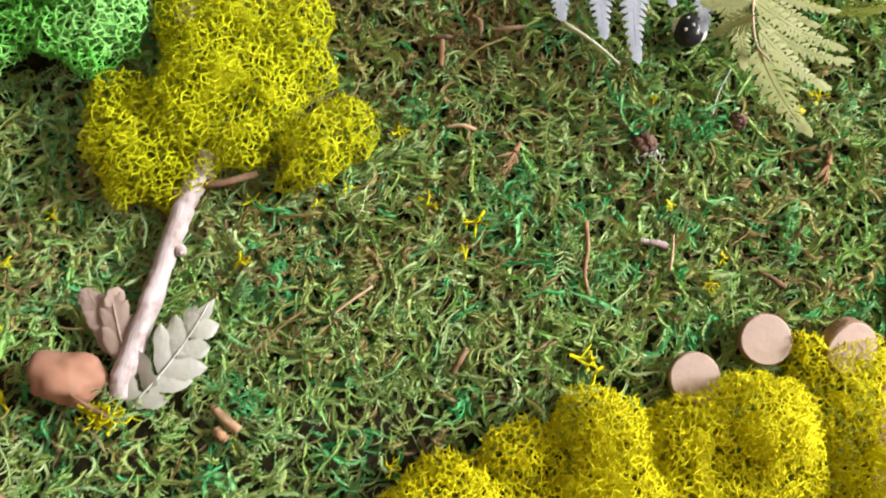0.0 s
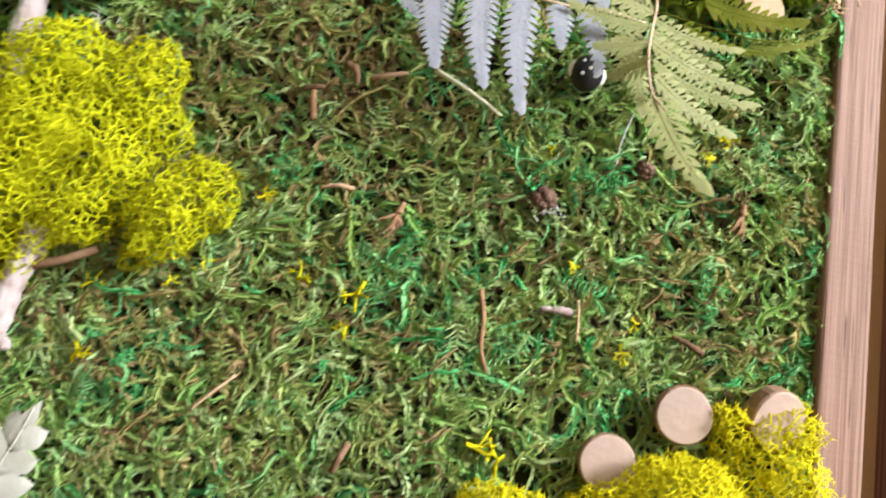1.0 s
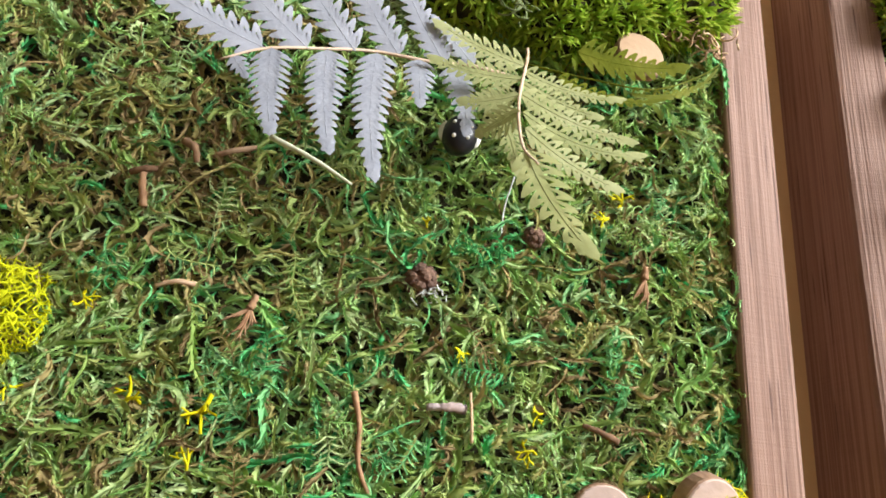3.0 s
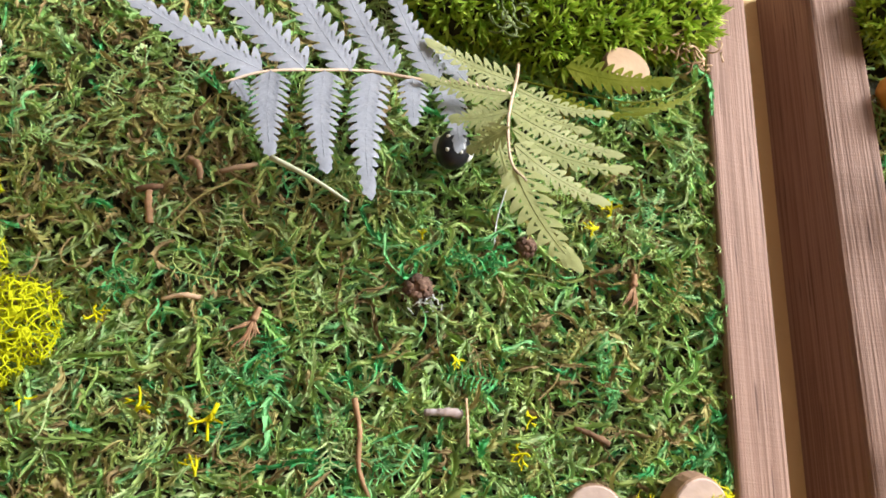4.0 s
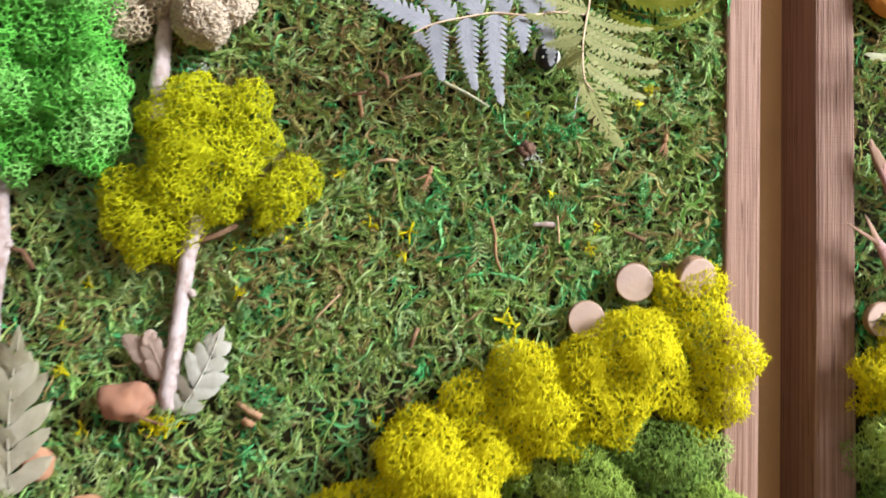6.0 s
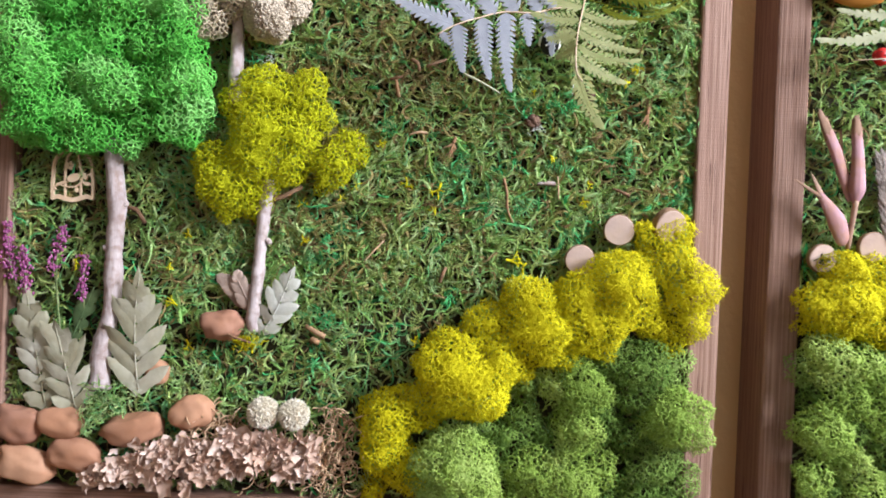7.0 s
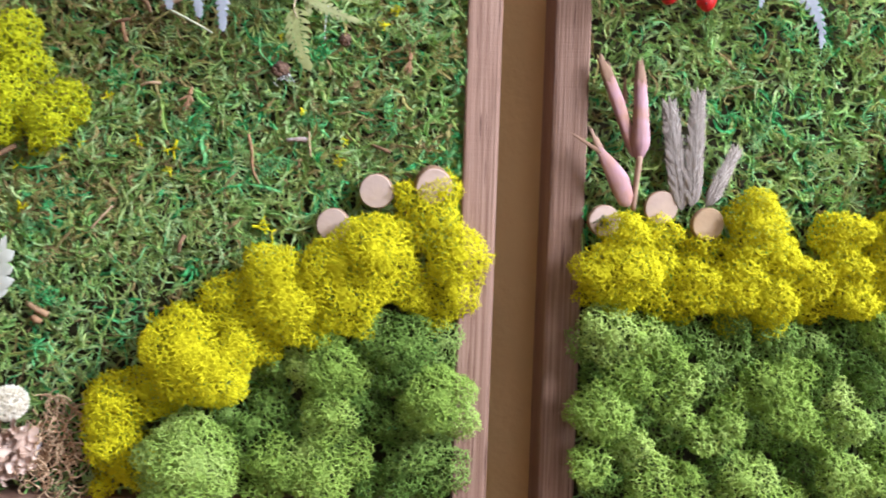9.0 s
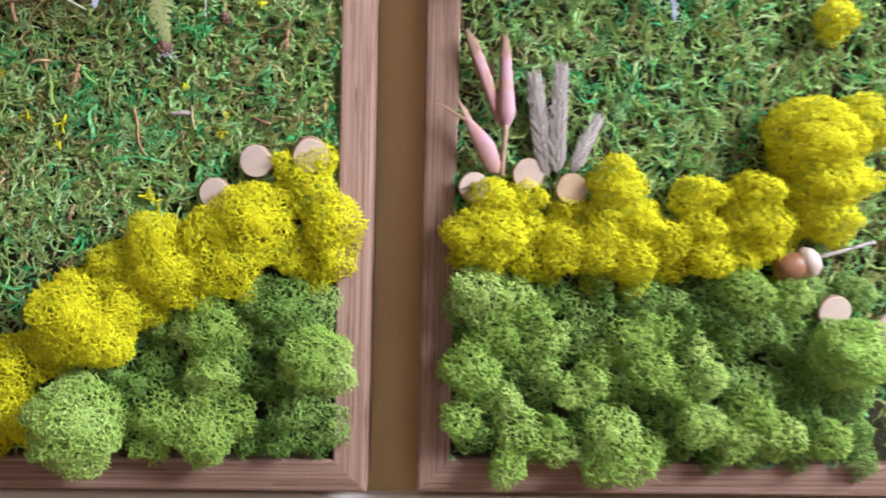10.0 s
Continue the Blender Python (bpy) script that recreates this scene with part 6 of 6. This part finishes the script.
twig("short terracotta wood chip beside the yellow tree", [(-0.3223, -0.004, 1.5072), (-0.3145, -0.006, 1.5030), (-0.3075, -0.006, 1.5000)], 0.0016, 0.0023, twig_orange, 14)
twig("stubby terracotta wood chip beside the yellow tree", [(-0.3172, -0.004, 1.4975), (-0.3150, -0.006, 1.4965), (-0.3120, -0.005, 1.4950)], 0.0024, 0.0020, twig_orange, 15)
twig("fine white thread on the moss", [(-0.1273, -0.012, 1.7109), (-0.1296, -0.007, 1.6990), (-0.1299, -0.005, 1.6874)], 0.0003, 0.0003, thread_white, 17)
twig("pinkish twig below the tall yellow moss", [(0.306, -0.010, 1.5300), (0.327, -0.012, 1.5360), (0.350, -0.012, 1.5430)], 0.0016, 0.0012, twig_grey, 18)


def cone(x, z, r, seed, label):
    rng = np.random.default_rng(seed)
    bm = bmesh.new()
    d = net_points(46, rng)
    for q in d:
        o = Vector(q) * r * 0.8
        turn = Vector(q).to_track_quat("Z", "Y").to_matrix().to_4x4()
        bmesh.ops.create_icosphere(bm, subdivisions=1, radius=1.0, matrix=Matrix.Translation(o) @ turn @ Matrix.Diagonal((r * 0.30, r * 0.26, r * 0.20, 1)))
    bmesh.ops.create_icosphere(bm, subdivisions=2, radius=r * 0.8)
    ob = part("small_cone", bm, cone_brown, None)
    ob.location = (x, -0.003, z)
    return tagged(ob, label, "cone", "small cones")


cone(-0.1590, 1.6680, 0.0068, 1, "small dark brown alder cone in the moss")
cone(-0.1165, 1.6905, 0.0048, 2, "tiny brown cone scale cluster in the moss")


def sprig_mesh(seed):
    """A forked bit of yellow lichen."""
    rng = np.random.default_rng(seed)
    def ring(o, d, r):
        u = unit(np.cross(d, np.array([0.2, 1.0, 0.1])))
        w = np.cross(d, u)
        return [o + (u * math.cos(k * 2.0944) + w * math.sin(k * 2.0944)) * r for k in range(3)]

    start, way = np.array([-0.004, 0.0, -0.002]), unit(np.array([1.0, -0.2, 0.5]))
    verts, quads = ring(start, way, 0.0010), []
    ends = [(start, way, 0)]
    for level in range(4):
        nxt = []
        for o, d, first in ends:
            for _ in range(2 if level else 1):
                g = unit(d + rng.normal(0, 0.65, 3) * np.array([1, 0.35, 1]))
                e = o + g * 0.0030 * rng.uniform(0.7, 1.2)
                k = len(verts)
                verts += ring(e, g, 0.0009 - level * 0.00016)
                quads += [(first + m, first + (m + 1) % 3, k + (m + 1) % 3, k + m) for m in range(3)]
                nxt.append((e, g, k))
        ends = nxt
    return arrays_mesh("lichen_sprig", verts, [np.array(quads)])


SPRIGS = [sprig_mesh(s) for s in range(6)]
for m in SPRIGS:
    m.materials.append(lichen_yellow)
spots = ((-0.2496, 1.6147, 1.3), (-0.2274, 1.6145, 1.4), (-0.2303, 1.5976, 1.0), (-0.2877, 1.6152, 0.9), (-0.2757, 1.6488, 1.0), (-0.3263, 1.5710, 1.2), (-0.3008, 1.6039, 0.8), (-0.4129, 1.5718, 0.9),
         (-0.1690, 1.5640, 1.5), (-0.1618, 1.5585, 1.3), (-0.1138, 1.6128, 1.1), (-0.1429, 1.6414, 0.8), (-0.1145, 1.6235, 0.8), (-0.3298, 1.5983, 1.0), (-0.4259, 1.5476, 0.8), (-0.3695, 1.4920, 1.7),
         (-0.0795, 1.7060, 1.1), (-0.0900, 1.7000, 1.0), (-0.3600, 1.4900, 1.4), (-0.4100, 1.4900, 1.0), (-0.4230, 1.5200, 1.3), (-0.4950, 1.5500, 1.2), (-0.2450, 1.4980, 1.1), (-0.1590, 1.6900, 0.6))
for i, (x, z, s) in enumerate(spots):
    ob = new("lichen_sprig", SPRIGS[i % 6])
    ob.matrix_world = Matrix.Translation((x, -0.0055, z)) @ Matrix.Rotation(i * 2.4, 4, "Y") @ Matrix.Diagonal((s * 0.78, s * 0.7, s * 0.78, 1))
    tagged(ob, "small forked yellow lichen bit on the moss", "lichen", "strewn yellow lichen")

tuft((-0.4640, -0.015, 1.4480), (0.009, 0.003, 0.006), 130, (0.60, 0.86), 41, "pale green moss tuft at a trunk's foot")
tuft((-0.4745, -0.018, 1.4340), (0.004, 0.003, 0.006), 50, (0.62, 0.86), 42, "pale green moss tuft hanging over the stones")
tuft((-0.3580, -0.008, 1.5000), (0.006, 0.002, 0.003), 26, (0.68, 0.84), 43, "pale green moss tuft at the yellow tree's foot")
tuft((-0.1375, -0.007, 1.6820), (0.007, 0.0015, 0.0025), 46, (0.86, 0.95), 45, "bright teal dyed moss tuft beside a cone", 0.006)
tuft((-0.0850, -0.007, 1.6440), (0.0025, 0.0015, 0.007), 30, (0.83, 0.92), 46, "upright teal moss tuft near the frame", 0.007)
tuft((-0.2660, -0.006, 1.6585), (0.004, 0.0015, 0.003), 26, (0.88, 0.97), 47, "dark teal dyed moss tuft on the bed", 0.006)
tuft((-0.3100, -0.007, 1.5115), (0.006, 0.0015, 0.003), 36, (0.89, 0.97), 48, "dark teal dyed moss tuft beside wood chips", 0.006)
tuft((-0.0705, -0.008, 1.6980), (0.004, 0.0015, 0.006), 22, (0.66, 0.76), 49, "pale green moss tuft near the frame")
curls((0.0600, -0.0150, 1.5740), (0.0025, 0.0006, 0.0016), 26, 44, "green moss crumbs lying on a wood slice", stem_green, 0.0004, (0.001, 0.003), (0.5, 2.0))
curls((-0.3655, -0.010, 1.4935), (0.0050, 0.0015, 0.0028), 70, 52, "yellow moss crumbs below the terracotta pebble", lichen_yellow, 0.0004, (0.001, 0.0035), (0.5, 2.2))
curls((-0.1545, -0.008, 1.6622), (0.0025, 0.0008, 0.0012), 20, 50, "white lichen crumbs under a cone", thread_white, 0.0003, (0.001, 0.0025), (0.5, 2.0))
curls((-0.3581, -0.008, 1.7071), (0.0030, 0.0008, 0.0022), 22, 51, "white lichen crumbs beside a trunk", thread_white, 0.0003, (0.001, 0.003), (0.5, 2.0))


def root_fan(label, top, tips, seed, mat=twig_orange):
    """A splayed bit of dry root: a stub that frays into thin fibres."""
    root = new("root_fan")
    mid = tuple(t + 0.35 * (sum(q[k] for q in tips) / len(tips) - t) for k, t in enumerate(top))
    part("stub", tube_mesh("stub", spline([top, mid], 8), np.linspace(0.0010, 0.0016, 8), 7, 0.12, seed), mat, root)
    for i, q in enumerate(tips):
        bend = tuple((a + b) / 2 + (0.0008 if k == 0 and i % 2 else -0.0004) for k, (a, b) in enumerate(zip(mid, q)))
        for k in range(3):
            end = (q[0] + 0.0016 * (k - 1), q[1] - 0.0006 * (k == 1), q[2] + (0.0, 0.0014, 0.0030)[(i + k) % 3])
            part("fibre", tube_mesh("fibre", spline([mid, (bend[0] + 0.0007 * (k - 1), bend[1], bend[2]), end], 9), np.linspace(0.0007, 0.0002, 9), 5, 0.1, seed + i + 7 * k), mat, root)
    return tagged(root, label, "root", "dry root bits")


root_fan("frayed tan root bit lying on the moss", (-0.2160, -0.007, 1.6542), ((-0.2256, -0.006, 1.6440), (-0.2225, -0.007, 1.6372), (-0.2196, -0.006, 1.6385), (-0.2165, -0.005, 1.6420)), 61)
root_fan("frayed orange-brown root bit near the frame", (-0.0722, -0.006, 1.6830), ((-0.0760, -0.005, 1.6690), (-0.0738, -0.006, 1.6660), (-0.0715, -0.005, 1.6700)), 62)
twig("thin brown twig leaning on the terracotta pebble", [(-0.3780, -0.0185, 1.5010), (-0.3720, -0.015, 1.4975), (-0.3620, -0.010, 1.4935)], 0.0006, 0.0010, twig_brown, 63)
